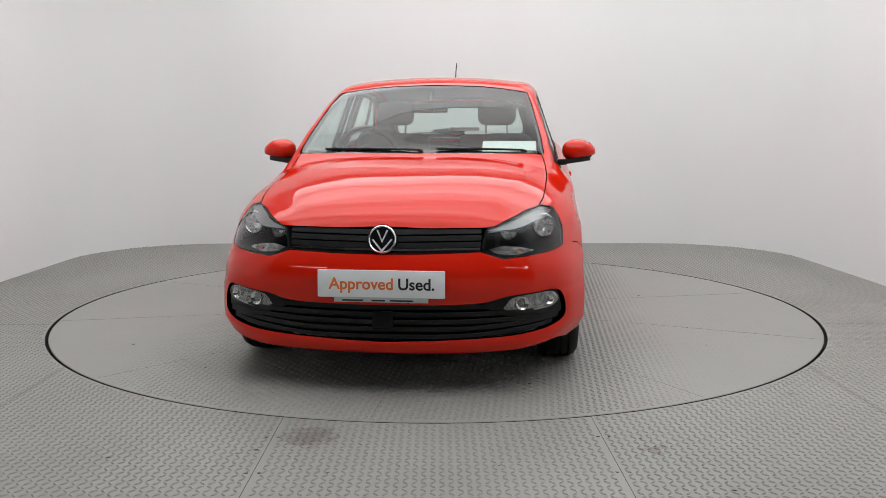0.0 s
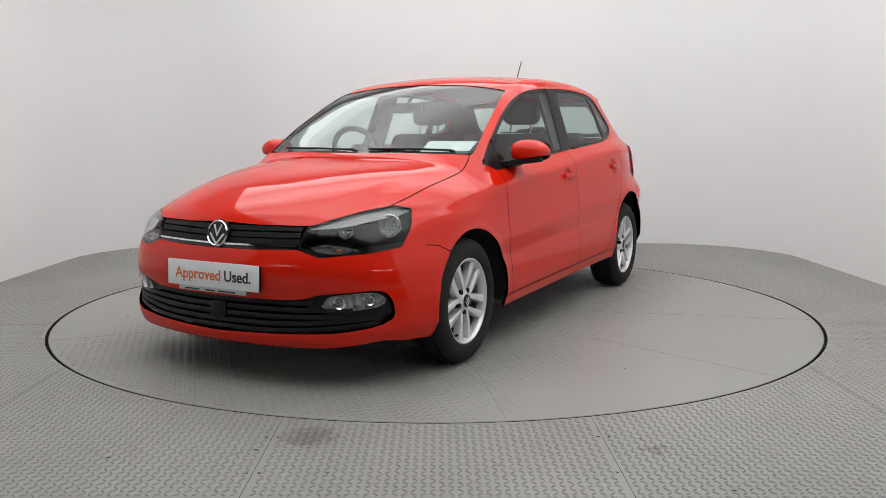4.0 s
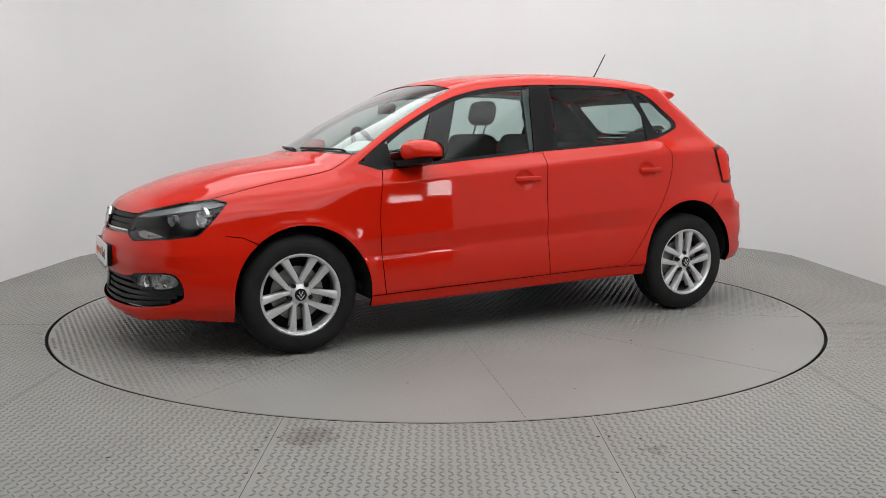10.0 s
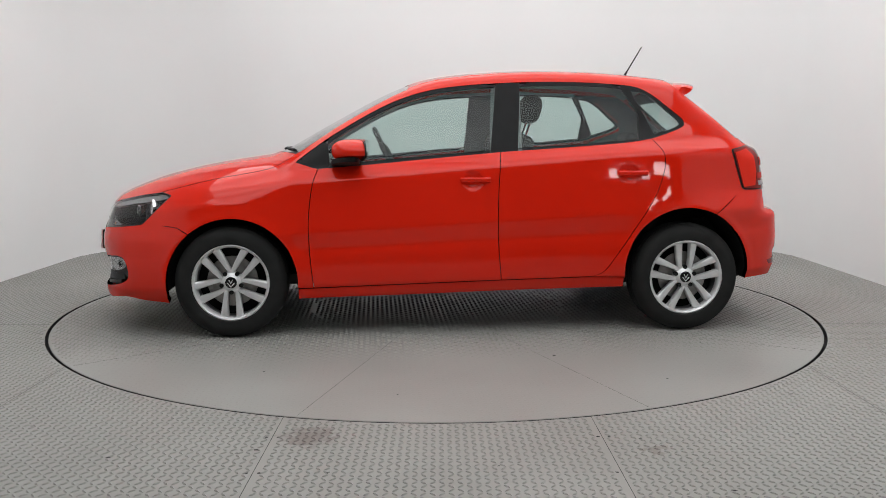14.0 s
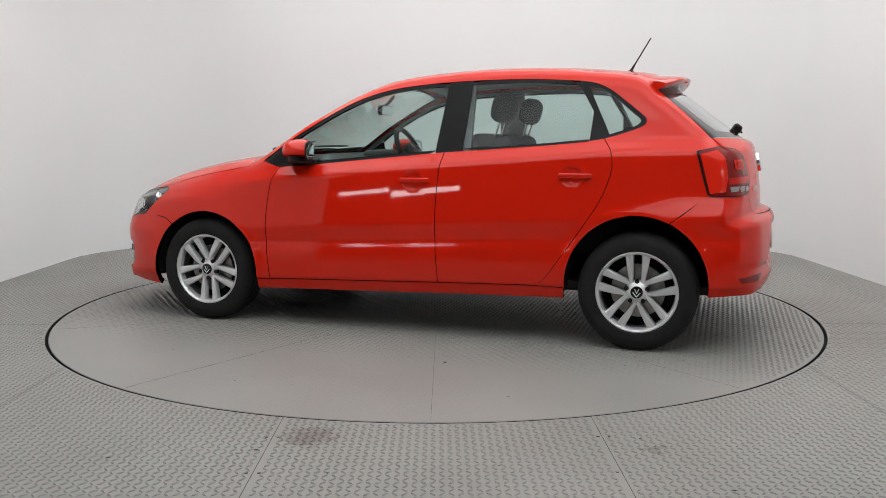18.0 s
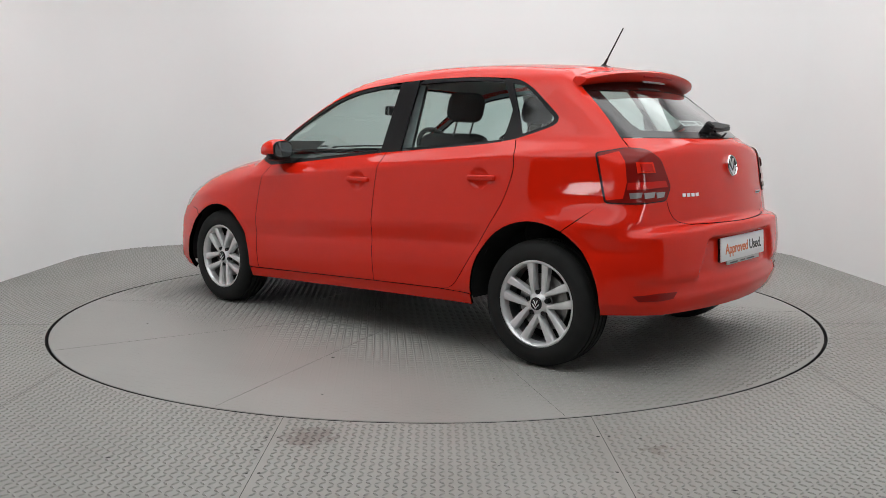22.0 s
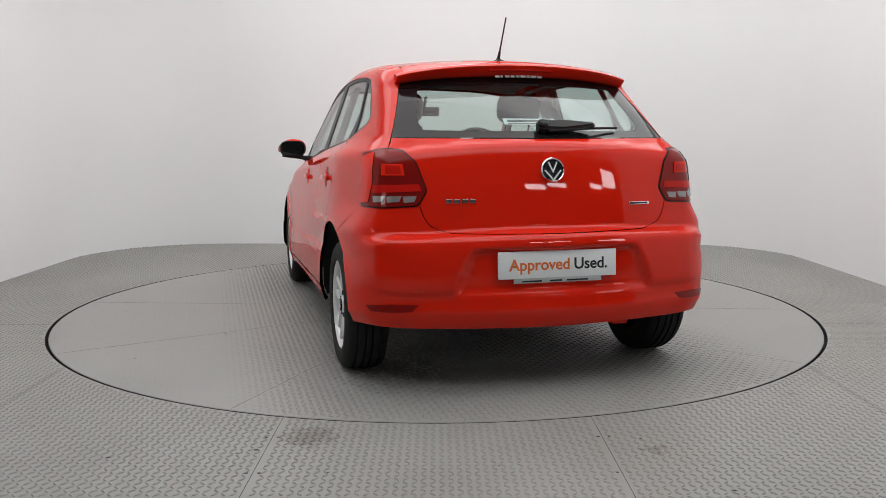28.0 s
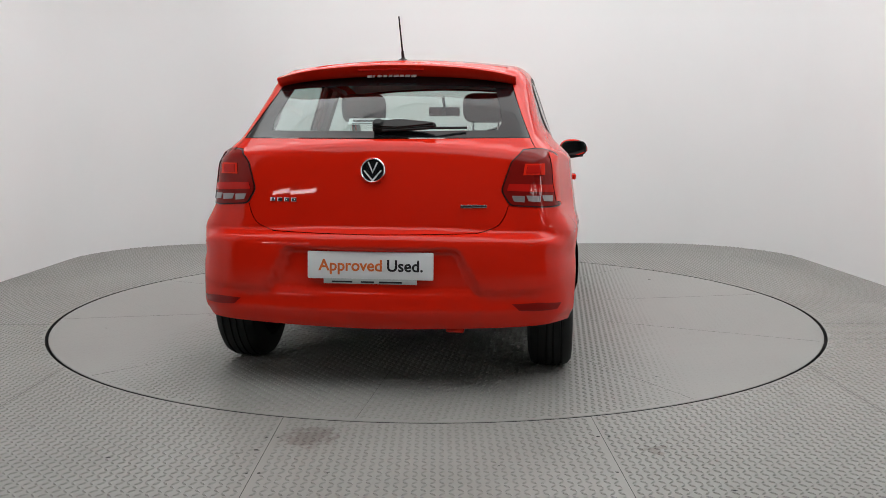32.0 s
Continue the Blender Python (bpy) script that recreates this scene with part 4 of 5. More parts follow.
def build_front(car):
    # radiator grille
    for i, z in enumerate((0.6835, 0.6555, 0.6285)):
        band("grille_slat", 0.0, 0.398, lambda y, z=z: z + 0.010 * y, 0.021, 2.0, "front", BLACK, car, off=-0.007, hem=0.03)
    band("grille_strip", 0.0, 0.392, lambda y: 0.611 + 0.010 * y, 0.007, 2.0, "front", CHROME, car, "thin chrome strip", off=0.001, hem=0.012)
    band("grille_edge", 0.0, 0.405, lambda y: 0.601 + 0.010 * y, 0.012, 2.0, "front", GLOSSBLACK, car, off=-0.004, hem=0.03)
    p, n = spot(0.0, 0.652)
    round_badge(car, facing(p, (0.97, 0, 0.22), 0.004), 0.058)
    bm = bmesh.new()
    lathe(bm, [(0.062, -0.03), (0.062, 0.0), (0.05, 0.002), (0, 0.002)], facing(p, (0.97, 0, 0.22), 0.001), 32)
    part("badge_mount", bm, GLOSSBLACK, car)
    # lower air intake: slats, sensor, fog lights
    for i, (z, w, y1, rise) in enumerate(((0.374, 0.018, 0.46, 0.03), (0.345, 0.018, 0.62, 0.02), (0.316, 0.018, 0.72, 0.05), (0.287, 0.018, 0.725, 0.11), (0.258, 0.018, 0.70, 0.14))):
        band("intake_slat", 0.0, y1, lambda y, z=z, r=rise: z + r * max(0, y - 0.30) ** 1.4, w, 2.0, "front", BLACK, car, off=-0.012, hem=0.035, n=16)
    p, n = spot(0.0, 0.325)
    bm = bmesh.new()
    box(bm, (0, 0, 0), (0.088, 0.075, 0.03), 0.006)
    bmesh.ops.transform(bm, matrix=facing(p, n, -0.018), verts=bm.verts[:])
    part("sensor_cover", bm, TRIM, car, "dark square sensor cover")
    for s in (1, -1):
        fog = smooth([(0.493, 0.364), (0.53, 0.402), (0.615, 0.417), (0.70, 0.421), (0.727, 0.385), (0.69, 0.358), (0.583, 0.348), (0.52, 0.350), (0.493, 0.364)], 4)[:-1]
        surround = smooth([(0.38, 0.387), (0.50, 0.413), (0.60, 0.426), (0.712, 0.431), (0.735, 0.385), (0.742, 0.330), (0.69, 0.330), (0.60, 0.326), (0.50, 0.335), (0.44, 0.357), (0.38, 0.376)], 4)
        panel("fog_surround", yz(surround, 2.0), "front", BLACK, car, "black fog light surround", side=s, off=-0.016, hem=0.03)
        b = panel("fog_light", yz(fog, 2.0), "front", LAMPRIB, car, "clear rectangular fog light", side=s, off=-0.014, hem=0.0)
        panel("fog_lens", yz(fog, 2.0), "front", LENS, b, side=s, off=-0.004, hem=0.0).visible_shadow = False
        for y, r in ((0.570, 0.028), (0.680, 0.021)):
            p, n = spot(y, 0.382 + (y - 0.57) * 0.06)
            p, n = Vector((p.x, s * p.y, p.z)), Vector((1.0, s * 0.35, 0))
            bm = bmesh.new()
            lathe(bm, [(r, 0.0), (r * 0.8, -0.004), (0.0, -0.014)], facing(p, n, -0.008), 20)
            part("fog_bowl", bm, CHROME if r > 0.02 else DARKALLOY, b)
        headlight_inside(car, s)
    number_plate(car, 3.296, 0.477, 0.04, 1)


def headlight_inside(car, s):
    """Bowls, bulbs and strips behind the lens."""
    d = Vector((0.94, s * 0.34, 0.04))

    def bowl(p, r, depth):
        m = facing((p[0], s * p[1], p[2]), d)
        bm = bmesh.new()
        lathe(bm, [(r, 0.0), (r * 0.93, -depth * 0.35), (r * 0.68, -depth * 0.75), (r * 0.3, -depth), (0, -depth)], m, 14)
        b = part("lamp_bowl", bm, BOWL, car, "silver faceted reflector bowl", smooth=False)
        bm = bmesh.new()
        lathe(bm, [(r * 1.10, -0.012), (r * 1.10, 0.001), (r * 1.05, 0.004), (r * 1.0, 0.001)], m, 40)
        part("bowl_ring", bm, CHROME, b, "thin chrome ring")
        bm = bmesh.new()
        lathe(bm, [(r * 0.16, -depth), (r * 0.16, -0.008), (r * 0.10, -0.002), (0, -0.001)], m, 16)
        part("bulb", bm, CHROME, b)
        bm = bmesh.new()
        box(bm, (r * 0.55, 0, -0.006), (r * 0.95, 0.004, 0.004))
        bmesh.ops.transform(bm, matrix=m, verts=bm.verts[:])
        part("bulb_arm", bm, GLOSSBLACK, b, smooth=False)
    bowl((2.900, 0.652, 0.683), 0.047, 0.045)
    bowl((3.015, 0.503, 0.667), 0.036, 0.035)
    panel("lamp_brow", [(3.16, 0.42, 0.688), (3.08, 0.50, 0.720), (2.98, 0.58, 0.746), (2.87, 0.67, 0.766), (2.82, 0.737, 0.752), (2.87, 0.69, 0.736), (2.98, 0.59, 0.716), (3.08, 0.51, 0.694)], "front", BROW, car, "satin grey strip along the top", side=s, off=-0.012, hem=0.01)
    b = panel("indicator", yz([(0.435, 0.614), (0.47, 0.598), (0.56, 0.592), (0.635, 0.604), (0.58, 0.619), (0.50, 0.629)], 2.0), "front", LAMPRIB, car, "ribbed indicator strip in the headlight", side=s, off=-0.03, hem=0.0)
    panel("amber_bulb", yz([(0.55, 0.601), (0.575, 0.600), (0.572, 0.609), (0.552, 0.610)], 2.0), "front", AMBER, b, "amber bulb", side=s, off=-0.026, hem=0.004)


def build_rear(car):
    # tail light pieces
    for s in (1, -1):
        def piece(name, pts, material, off, parent, label=""):
            return panel(name, pts, "rear", material, parent, label, side=s, off=off, hem=0.004)
        at = lambda *q: [(0.45 - math.cos(radians(a)), math.sin(radians(a)), z) for a, z in q]
        base = piece("lamp_face", list(shrunk(loop(LAMP_REAR), "rear", 0.96)[0]), SMOKE, 0.005, car, "smoked red tail light face")
        piece("outer_lens", at((45.6, 0.980), (41.2, 0.999), (40.4, 0.96), (40.2, 0.87), (41.0, 0.80), (44.2, 0.790)), REDLIT, 0.0075, base, "bright red outer lens")
        piece("light_bar", at((40.0, 0.868), (30.2, 0.874), (29.6, 0.846), (40.2, 0.836)), REDLENS, 0.0075, base, "red light bar")
        q = piece("brake_lens", at((38.2, 0.954), (33.8, 0.954), (33.2, 0.908), (38.0, 0.908)), REDLIT, 0.0085, base, "square brake lens with a bright red rim")
        piece("inner_lens", at((37.2, 0.947), (34.3, 0.947), (33.9, 0.915), (37.0, 0.915)), REDLENS, 0.0105, base)
        for a, b in ((39.8, 36.9), (36.6, 33.6), (33.3, 30.6)):
            piece("clear_segment", at((a, 0.824), (b, 0.826), (b + 0.4, 0.803), (a - 0.2, 0.799)), CLEARLENS, 0.0075, base, "clear reversing lens")
        refl = [(-0.46, 0.757, 0.385), (-0.52, 0.66, 0.395), (-0.56, 0.56, 0.392), (-0.55, 0.585, 0.366), (-0.52, 0.65, 0.362), (-0.47, 0.735, 0.362)]
        panel("reflector", refl, "rear", SMOKE, car, "dark red bumper reflector", side=s, off=0.003, hem=0.01)
    # spoiler
    rows = []
    for y in np.linspace(-0.553, 0.553, 41):
        a = abs(y)
        b = min(a, 0.515)
        p, _ = on_body(np.array([[0.05, b], [0.0, b], [-0.03, b]]), "top")
        drop = 0.9 * (a - b) + 9.0 * (a - b) ** 2
        z1, z0, zb = p[0][2] + 0.0015 - drop, p[1][2] + 0.003 - drop, p[2][2] + 0.004 - drop
        w = (a / 0.553) ** 6
        back = -0.186 + 0.20 * a * a + 0.035 * w
        zt = 1.3875 - 0.13 * a * a - 0.010 * w
        zb = max(zb, zt + 0.008)
        h = 0.050 - 0.035 * a * a
        rows.append([(0.05, y, z1), (0.0, y, z0), (-0.03, y, zb), (0.45 * back - 0.02, y, 0.62 * zb + 0.38 * zt + 0.002), (back + 0.030, y, zt + 0.006), (back + 0.010, y, zt + 0.002), (back, y, zt - 0.005), (back + 0.004, y, zt - 0.014), (back + 0.030, y, zt - h * 0.8), (back + 0.052, y, zt - h), (0.0, y, zt - h + 0.004)])
    n = len(rows[0])
    v = [q for r in rows for q in r]
    f = [(i * n + k, i * n + k + 1, (i + 1) * n + k + 1, (i + 1) * n + k) for i in range(len(rows) - 1) for k in range(n - 1)]
    f += [tuple(range(n))[::-1], tuple(range((len(rows) - 1) * n, len(rows) * n))]
    sp = mesh("roof_spoiler", v, f, PAINT, car, "red roof spoiler over the rear window", smooth=True)
    sp.data.set_sharp_from_angle(angle=radians(40))
    bm = bmesh.new()
    for i in range(15):
        y = -0.14 + 0.02 * i
        box(bm, (-0.170 + 0.16 * y * y, y, 1.366 - 0.13 * y * y), (0.012, 0.0195, 0.018), 0.002, Matrix.Rotation(radians(35), 4, "Y"), 1)
    part("brake_light", bm, REDLENS, sp, "long red high-level brake light")
    bm = bmesh.new()
    for y, w in ((-0.10, 0.022), (-0.072, 0.022), (-0.046, 0.018), (-0.02, 0.022), (0.006, 0.016), (0.03, 0.016), (0.055, 0.02), (0.082, 0.010), (0.102, 0.020)):
        box(bm, (-0.146 + 0.16 * y * y, y, 1.338 - 0.13 * y * y), (0.004, w, 0.013), 0.0, Matrix.Rotation(radians(40), 4, "Y"))
    part("print_bar", bm, WHITE, sp, "small white sticker bars", smooth=False)
    # shade below the spoiler, laid over the window top as a black strip
    panel("spoiler_shadow_gap", yz([(0.0, 1.295), (0.3, 1.292), (0.538, 1.280), (0.53, 1.325), (0.0, 1.343)], 0.0), "rear", GLOSSBLACK, car, "black strip standing in for the shade under the spoiler", off=-0.001, hem=0.0)
    # printed border of the rear window
    panel("window_border", yz(smooth([(0.628, 1.064), (0.60, 1.13), (0.56, 1.23), (0.537, 1.292)], 4), 0.0) + yz(smooth([(0.462, 1.292), (0.482, 1.23), (0.505, 1.14), (0.495, 1.108), (0.45, 1.094), (0.0, 1.090)], 4), 0.0) + yz([(0.0, 1.063)], 0.0), "rear", GLOSSBLACK, car, "black printed border of the rear window", off=-0.0022, hem=0.0)
    # rear wiper
    p, n = spot(0.0, 1.098, True)
    m = facing(p, n, 0.008)
    bm = bmesh.new()
    prism(bm, [(-0.022, -0.026), (0.0, -0.031), (0.09, -0.029), (0.235, -0.012), (0.243, 0.0), (0.232, 0.010), (0.10, 0.023), (-0.005, 0.022), (-0.024, 0.012)], m, 0.026, 0.008)
    lathe(bm, [(0.024, -0.012), (0.024, 0.028), (0.017, 0.036), (0, 0.037)], m @ Matrix.Translation((0.0, -0.003, 0)), 20)
    wiper = part("rear_wiper", bm, BLACK, car, "black rear wiper")
    bm = bmesh.new()
    end = facing(*spot(-0.365, 1.094, True), 0.012).translation
    tube(bm, [m @ Vector((0.02, -0.036, 0.010)), m @ Vector((0.2, -0.018, 0.010)), end], [0.006, 0.0055, 0.005], 8)
    part("wiper_blade", bm, BLACK, wiper)
    # badge, name bars, sticker
    p, n = spot(0.0, 0.928, True)
    round_badge(car, facing(p, n, 0.006), 0.052)
    for k in range(4):
        p, n = spot(0.435 - 0.032 * k, 0.806, True)
        bm = bmesh.new()
        box(bm, (0, 0, 0.002), (0.025, 0.017, 0.004), 0.0015)
        bmesh.ops.transform(bm, matrix=facing(p, n), verts=bm.verts[:])
        part("name_bar", bm, CHROME, car, "small chrome bar lettering")
    p, n = spot(-0.41, 0.784, True)
    bm = bmesh.new()
    box(bm, (0, 0, 0.002), (0.108, 0.013, 0.004), 0.001)
    bmesh.ops.transform(bm, matrix=facing(p, n), verts=bm.verts[:])
    q = part("name_bar", bm, CHROME, car, "small silver name strip")
    bm = bmesh.new()
    box(bm, (0, 0, 0.0045), (0.085, 0.007, 0.001))
    bmesh.ops.transform(bm, matrix=facing(p, n), verts=bm.verts[:])
    part("print_bar", bm, INK, q, smooth=False)
    p, n = spot(0.03, 1.14, True)
    bm = bmesh.new()
    box(bm, (0, 0, -0.012), (0.235, 0.042, 0.001))
    bmesh.ops.transform(bm, matrix=facing(p, n), verts=bm.verts[:])
    q = part("window_sticker", bm, PAPER, car, "white rectangular window sticker with dark print", smooth=False)
    bm = bmesh.new()
    box(bm, (-0.03, 0.004, -0.0112), (0.14, 0.015, 0.0005))
    box(bm, (-0.03, -0.014, -0.0112), (0.14, 0.005, 0.0005))
    box(bm, (0.085, 0.002, -0.0112), (0.03, 0.03, 0.0005), 0.0001)
    bmesh.ops.transform(bm, matrix=facing(p, n), verts=bm.verts[:])
    part("print_bar", bm, INK, q, smooth=False)
    number_plate(car, -0.640, 0.548, 0.06, -1)
    # towing eye flap and exhaust
    bm = bmesh.new()
    box(bm, (-0.52, -0.335, 0.268), (0.05, 0.075, 0.022), 0.008)
    part("tow_eye_cover", bm, PAINT, car, "red tab below the bumper")


def build_upper(car):
    # mirrors, repeaters, wipers, aerial
    for s in (1, -1):
        bm = bmesh.new()
        bmesh.ops.create_uvsphere(bm, u_segments=32, v_segments=20, radius=1.0)
        for q in bm.verts:
            x, y, z = q.co
            f = lambda t, e: math.copysign(abs(t) ** e, t)
            x, y, z = f(x, 0.85), f(y, 0.75), f(z, 0.82)
            x = max(x, -0.62)
            z = z * (1.0 - 0.36 * max(y, 0) ** 2) - 0.12 * max(y, 0) + 0.05
            q.co = (1.828 + 0.098 * x - 0.02 * y, s * (0.848 + 0.092 * y), max(0.990 + 0.060 * z, 0.955 + 0.016 * y))
        if s < 0:
            bmesh.ops.reverse_faces(bm, faces=bm.faces[:])
        cap = part("wing_mirror", bm, PAINT, car, "red wing mirror housing")
        bm = bmesh.new()
        outline = smooth([(1.92, 0.735), (1.935, 0.76), (1.91, 0.83), (1.875, 0.885), (1.83, 0.912), (1.795, 0.90), (1.785, 0.83), (1.785, 0.745), (1.81, 0.715), (1.92, 0.735)], 3)[:-1]
        prism(bm, [(x, s * y) for x, y in outline][:: s], Matrix.Translation((0, 0, 0.929)), 0.026, 0.006)
        for q in bm.verts:
            q.co.z += 0.13 * (abs(q.co.y) - 0.85)
        box(bm, (1.85, s * 0.735, 0.928), (0.15, 0.09, 0.03), 0.008)
        part("mirror_base", bm, BLACK, cap, "black mirror base")
        bm = bmesh.new()
        prism(bm, [(0.084 * math.copysign(abs(math.cos(a)) ** 0.6, math.cos(a)), 0.050 * math.copysign(abs(math.sin(a)) ** 0.7, math.sin(a))) for a in np.linspace(0, 2 * math.pi, 33)[:-1]], facing((1.7715, s * 0.850, 0.992), (-1, -s * 0.227, 0)), 0.007)
        part("mirror_surround", bm, BLACK, cap)
        bm = bmesh.new()
        prism(bm, [(0.077 * math.copysign(abs(math.cos(a)) ** 0.6, math.cos(a)), 0.043 * math.copysign(abs(math.sin(a)) ** 0.7, math.sin(a))) for a in np.linspace(0, 2 * math.pi, 33)[:-1]], facing((1.7635, s * 0.850, 0.992), (-1, -s * 0.20, 0)), 0.001)
        part("mirror_glass", bm, MIRROR, cap, "silver mirror glass")
    for y0, y1 in ((-0.50, 0.02), (0.10, 0.55)):
        bm = bmesh.new()
        a, b = spot(y0, 0.998), spot(y1, 0.992)
        tube(bm, [a[0] + a[1] * 0.006, (a[0] + b[0]) / 2 + Vector((0.012, 0, 0)) + a[1] * 0.010, b[0] + b[1] * 0.008], 0.0055, 8)
        box(bm, b[0] + b[1] * 0.003, (0.02, 0.03, 0.010), 0.003)
        part("windscreen_wiper", bm, BLACK, car, "black windscreen wiper")
    bm = bmesh.new()
    lathe(bm, [(0.030, -0.004), (0.028, 0.004), (0.012, 0.012), (0.007, 0.02), (0, 0.021)], Matrix.Translation((0.145, 0, 1.426)), 20)
    bmesh.ops.scale(bm, vec=(1.5, 1, 1), verts=bm.verts[:], space=Matrix.Translation((-0.145, 0, 0)))
    ant = part("aerial", bm, BLACK, car, "black roof aerial")
    bm = bmesh.new()
    tube(bm, [(0.150, 0, 1.430), (0.128, 0, 1.468), (0.122, 0, 1.478), (0.037, 0, 1.622)], [0.0085, 0.0065, 0.0042, 0.0034], 8)
    part("aerial_rod", bm, BLACK, ant)


def seat(name, x, y, w, parent_label, car):
    def blob(bm, c, size, tilt, bev):
        box(bm, c, size, bev, Matrix.Rotation(radians(tilt), 4, "Y"), 4)
    bm = bmesh.new()
    blob(bm, (x + 0.26, y, 0.50), (0.52, w, 0.16), -6, 0.06)
    base = part(name, bm, FABRIC, car, parent_label)
    bm = bmesh.new()
    blob(bm, (x - 0.06, y, 0.80), (0.15, w, 0.58), -16, 0.06)
    part("seat_back", bm, FABRIC, base)
    bm = bmesh.new()
    blob(bm, (x - 0.20, y, 1.225), (0.11, 0.255, 0.165), -14, 0.055)
    part("headrest", bm, FABRIC, base)
    for d in (-0.07, 0.07):
        bm = bmesh.new()
        tube(bm, [(x - 0.15, y + d, 1.03), (x - 0.195, y + d, 1.16)], 0.006, 8)
        part("headrest_post", bm, CHROME, base)


def build_inside(car):
    for y in (0.345, -0.345):
        seat("front_seat", 1.0, y, 0.50, "dark grey cloth front seat", car)
    bm = bmesh.new()
    box(bm, (0.40, 0, 0.52), (0.5, 1.22, 0.16), 0.06, None, 3)
    bench = part("rear_seat", bm, FABRIC, car, "dark grey cloth rear bench")
    bm = bmesh.new()
    box(bm, (0.10, 0, 0.78), (0.14, 1.24, 0.52), 0.06, Matrix.Rotation(radians(-18), 4, "Y"), 3)
    part("seat_back", bm, FABRIC, bench)
    for y in (0.36, -0.36):
        bm = bmesh.new()
        box(bm, (0.005, y, 1.055), (0.09, 0.24, 0.075), 0.03, Matrix.Rotation(radians(-14), 4, "Y"), 3)
        part("headrest", bm, FABRIC, bench)
    # dashboard with a rounded top, cowl over the dials
    bm = bmesh.new()
    outline = smooth([(2.02, 0.60), (2.05, 0.93), (2.00, 0.948), (1.90, 0.945), (1.80, 0.915), (1.77, 0.85), (1.82, 0.70), (1.90, 0.60)], 4)
    prism(bm, [(x, z) for x, z in outline], Matrix.Translation((0, 0.66, 0)) @ Matrix.Rotation(radians(90), 4, "X"), 1.32)
    box(bm, (2.10, 0, 0.90), (0.16, 0.84, 0.06), 0.02, None, 2)
    d = part("dashboard", bm, DASH, car, "dark grey dashboard")
    bm = bmesh.new()
    box(bm, (1.83, -0.37, 0.945), (0.16, 0.36, 0.07), 0.03, None, 3)
    part("dial_cowl", bm, DASH, d)
    bm = bmesh.new()
    m = facing((1.63, -0.37, 0.955), (-0.90, 0, 0.43))
    ring = [(0.178 + 0.017 * math.cos(a), 0.017 * math.sin(a)) for a in np.linspace(0, 2 * math.pi, 11)[:-1]]
    lathe(bm, ring, m, 40, closed=True)
    w = part("steering_wheel", bm, BLACK, car, "black three-spoke steering wheel")
    bm = bmesh.new()
    lathe(bm, [(0.07, -0.02), (0.07, 0.015), (0.05, 0.03), (0, 0.035)], m, 24)
    for a in (0, 180, 270):
        box(bm, (0, 0, 0), (0.11, 0.035, 0.018), 0.005)
        vs = [q for q in bm.verts if q.co.length < 0.4]
        bmesh.ops.transform(bm, matrix=m @ Matrix.Rotation(radians(a), 4, "Z") @ Matrix.Translation((0.12, 0, 0)), verts=vs)
    part("wheel_hub", bm, BLACK, w)
    bm = bmesh.new()
    box(bm, (1.66, 0, 1.232), (0.03, 0.205, 0.06), 0.012, Matrix.Rotation(radians(-8), 4, "Y"), 3)
    tube(bm, [(1.67, 0, 1.25), (1.60, 0, 1.32)], 0.01, 8)
    mi = part("rear_view_mirror", bm, BLACK, car, "black rear-view mirror")
    bm = bmesh.new()
    box(bm, (1.6435, 0, 1.230), (0.002, 0.195, 0.05), 0.0, Matrix.Rotation(radians(-8), 4, "Y"))
    part("mirror_glass", bm, MIRROR, mi, smooth=False)
    bm = bmesh.new()
    box(bm, (2.035, 0.47, 1.015), (0.115, 0.285, 0.002), 0.0, Matrix.Rotation(radians(28), 4, "Y"))
    part("paper_sheet", bm, PAPER, car, "white paper sheet on the dashboard", smooth=False)
    # linings and floor pan
    bm = bmesh.new()
    box(bm, (0.95, 0, 0.30), (2.6, 1.36, 0.04))
    box(bm, (1.3, 0, 0.25), (3.0, 0.9, 0.05), 0.02)
    box(bm, (2.12, 0, 0.55), (0.04, 1.24, 0.6))
    box(bm, (2.70, 0, 0.47), (0.6, 0.92, 0.48), 0.05)
    box(bm, (-0.30, 0, 0.46), (0.4, 0.9, 0.28), 0.05)
    part("floor_pan", bm, UNDER, car, "dark underbody")
    bm = bmesh.new()
    box(bm, (-0.22, 0, 0.93), (0.40, 1.10, 0.03), 0.01, Matrix.Rotation(radians(4), 4, "Y"))
    part("parcel_shelf", bm, DASH, car, "dark parcel shelf")
    panel("roof_lining", [(1.45, 0, 1.4), (1.43, 0.54, 1.4), (-0.03, 0.53, 1.4), (-0.06, 0, 1.4)], "top", LINING, car, "grey roof lining", off=-0.03, hem=0.0)
    for s in (1, -1):
        card = xz(shifted(smooth(SEAM_F, 3), -0.02)) + xz(smooth(BELT[:4], 3)) + xz(shifted(smooth(SEAM_B, 3), 0.0)[::-1])
        panel("door_card", card, "side", DASH, car, "dark door lining", side=s, off=-0.075, hem=0.0)
        card = xz(smooth(SEAM_B, 3)) + xz(smooth(BELT[3:], 3)) + xz(smooth(SEAM_R, 3)[::-1])
        panel("door_card", card, "side", DASH, car, "dark door lining", side=s, off=-0.075, hem=0.0)
        pillar = xz([(1.06, 1.36), (0.90, 1.365), (0.90, 0.98), (1.08, 0.97)])
        panel("pillar_lining", pillar, "side", LINING, car, "grey pillar lining", side=s, off=-0.05, hem=0.02)
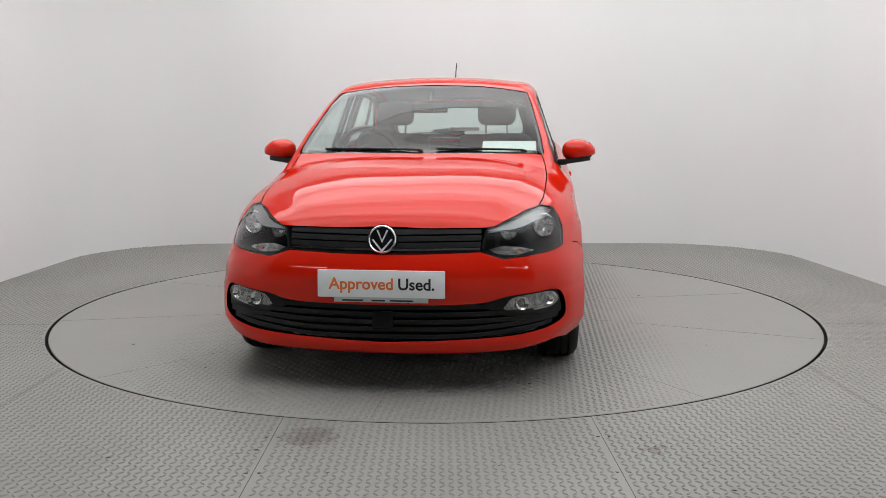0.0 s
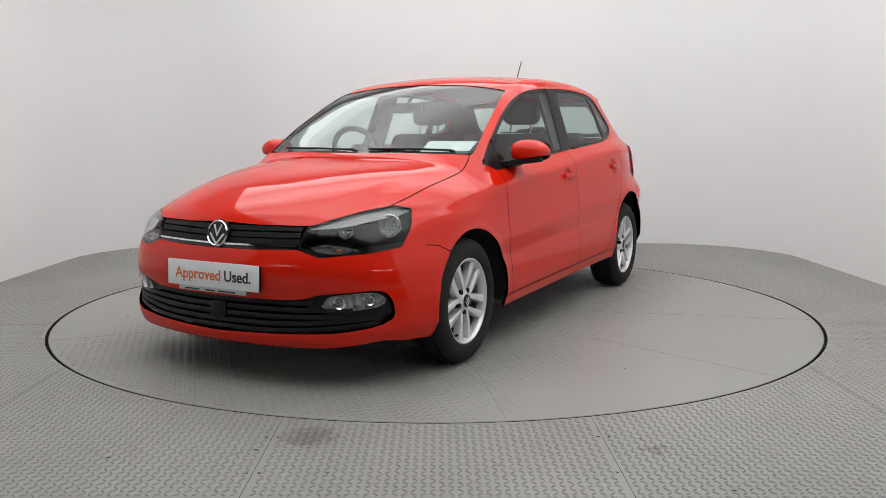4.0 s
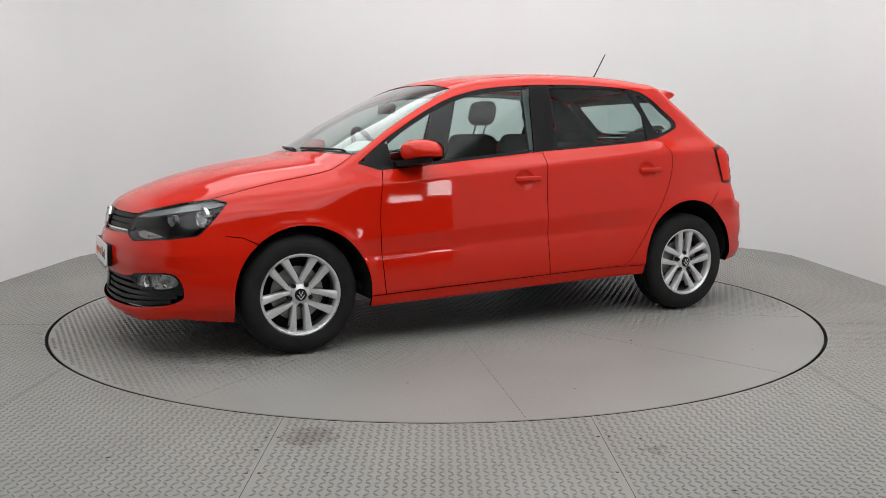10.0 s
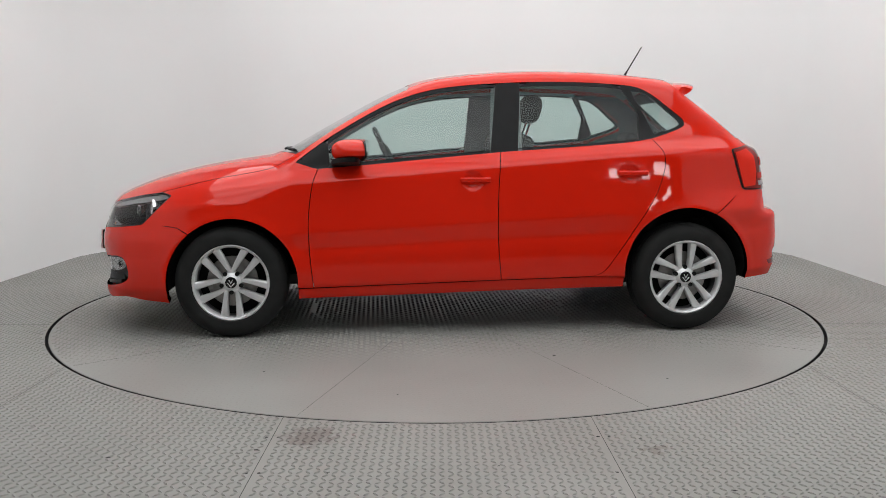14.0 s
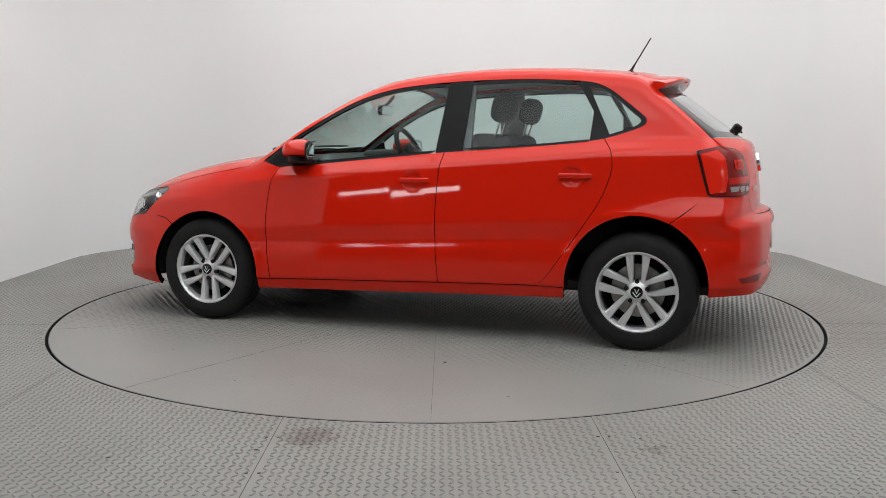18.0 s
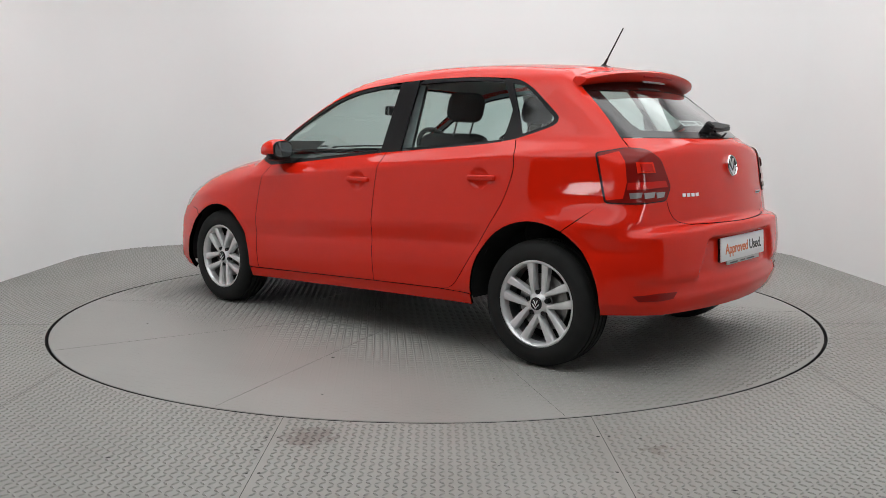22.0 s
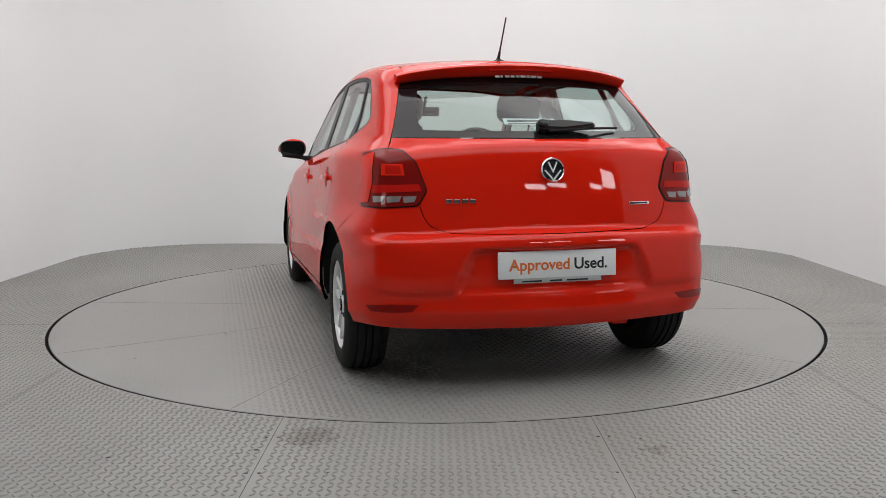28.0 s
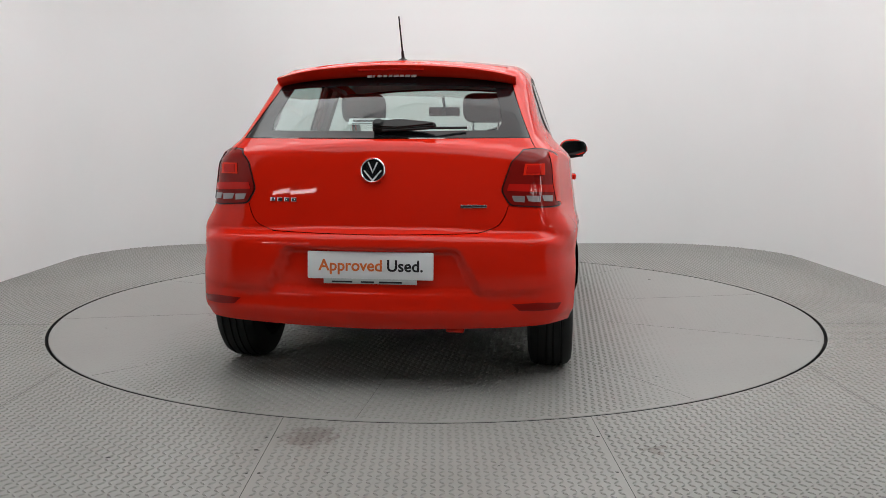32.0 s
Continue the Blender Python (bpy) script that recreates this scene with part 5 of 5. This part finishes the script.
        cpil = xz([(0.33, 1.37), (0.02, 1.36), (-0.34, 1.09), (-0.36, 1.03), (0.19, 1.04), (-0.02, 1.12), (0.0, 1.18), (0.16, 1.305), (0.30, 1.352)])
        panel("pillar_lining", cpil, "side", DASH, car, "dark rear pillar lining", side=s, off=-0.03, hem=0.0)
        apil = xz(smooth(DLO_TOP, 3)) + xz([(0.323, 1.378), (0.8, 1.395), (1.25, 1.37), (1.56, 1.30), (1.87, 1.14), (2.0, 1.06), (2.128, 0.965)])
        panel("pillar_lining", apil, "side", LINING, car, "grey pillar lining", side=s, off=-0.03, hem=0.0)
        for (cx, cz, r), nm in ((ARCH_F, "front"), (ARCH_R, "rear")):
            v, f = [], []
            pts = arc(cx, cz, r + 0.012, -8, 188, 30)
            for x, z in pts:
                hw = half_width(np.array([x]), np.array([z]))[0] - 0.02
                v += [(x, s * hw, z), (x, s * 0.42, z)]
            f = [(2 * i, 2 * i + 1, 2 * i + 3, 2 * i + 2) for i in range(len(pts) - 1)]
            f.append(tuple(2 * i + 1 for i in range(len(pts))))
            mesh("arch_liner", v, f, DARK, car, "black wheel arch liner")
    panel("cowl", [(2.30, 0, 0.97), (2.245, 0.4, 0.97), (2.125, 0.62, 0.97), (2.085, 0.62, 0.97), (2.185, 0.4, 0.97), (2.235, 0, 0.97)], "top", BLACK, car, "black cowl below the windscreen", off=-0.016, hem=0.0)


# ---------------------------------------------------------------- marks on the floor
def floor_marks(floor):
    """A reddish oil stain, scuffs and specks of dirt on the steel sheets."""
    rng = random.Random(4)

    def blot(name, x, y, r, stretch, material, parent, z, n=18):
        bm = bmesh.new()
        ring = []
        for k in range(n):
            a = 2 * math.pi * k / n
            q = r * (0.75 + 0.45 * rng.random())
            ring.append(bm.verts.new((x + q * stretch * math.cos(a), y + q * math.sin(a), z)))
        bm.faces.new(ring)
        part(name, bm, material, parent, smooth=False, shift=False)
    for x, y, r in ((-0.62, -2.55, 0.006), (-0.68, -2.58, 0.004), (1.474, -1.919, 0.006), (0.72, -2.45, 0.004), (-1.1, -2.62, 0.005), (-0.35, -2.75, 0.004), (0.9, -2.9, 0.005), (1.3, -2.4, 0.003), (-1.5, -2.3, 0.004), (0.2, -2.7, 0.003), (-0.9, -2.35, 0.004), (2.45, -1.1, 0.005), (-2.5, -0.9, 0.005)):
        blot("dirt_speck", x, y, r, 1.8, GAP, floor, 0.003, 9)
    for x, y in ((-0.57, -2.42), (-0.61, -2.42), (0.575, -2.42), (0.615, -2.42), (-0.57, -2.75), (-0.61, -2.75), (0.575, -2.75), (0.615, -2.75)):
        blot("sheet_screw", x, y, 0.006, 1.0, GAP, floor, 0.0007, 8)


def turntable_marks(t):
    rng = random.Random(9)
    for x, y, r in ((1.202, -1.444, 0.010), (-0.482, 1.315, 0.008), (0.9, 1.5, 0.006), (-1.3, 1.1, 0.005), (1.7, 0.6, 0.005), (1.6, -0.9, 0.006), (-1.5, -1.2, 0.006), (0.3, 1.9, 0.004), (-0.9, 1.75, 0.005), (1.9, -0.5, 0.004)):
        bm = bmesh.new()
        ring = [bm.verts.new((x + r * (0.7 + 0.6 * rng.random()) * math.cos(k * 0.7), y + r * (0.7 + 0.6 * rng.random()) * math.sin(k * 0.7), 0.0018)) for k in range(9)]
        bm.faces.new(ring)
        part("dirt_speck", bm, GAP, t, smooth=False, shift=False)


def motions():
    rows = [(t, pose(0, 0, 0, 0, 0, SPIN0 + SPIN * t)) for t in range(0, 33)]
    walk(car, rows)
    walk(turntable, rows)


floor = build_room()
build_lights()
turntable = build_turntable()
car = build_car()
build_floor_relief(floor)
floor_marks(floor)
turntable_marks(turntable)
motions()
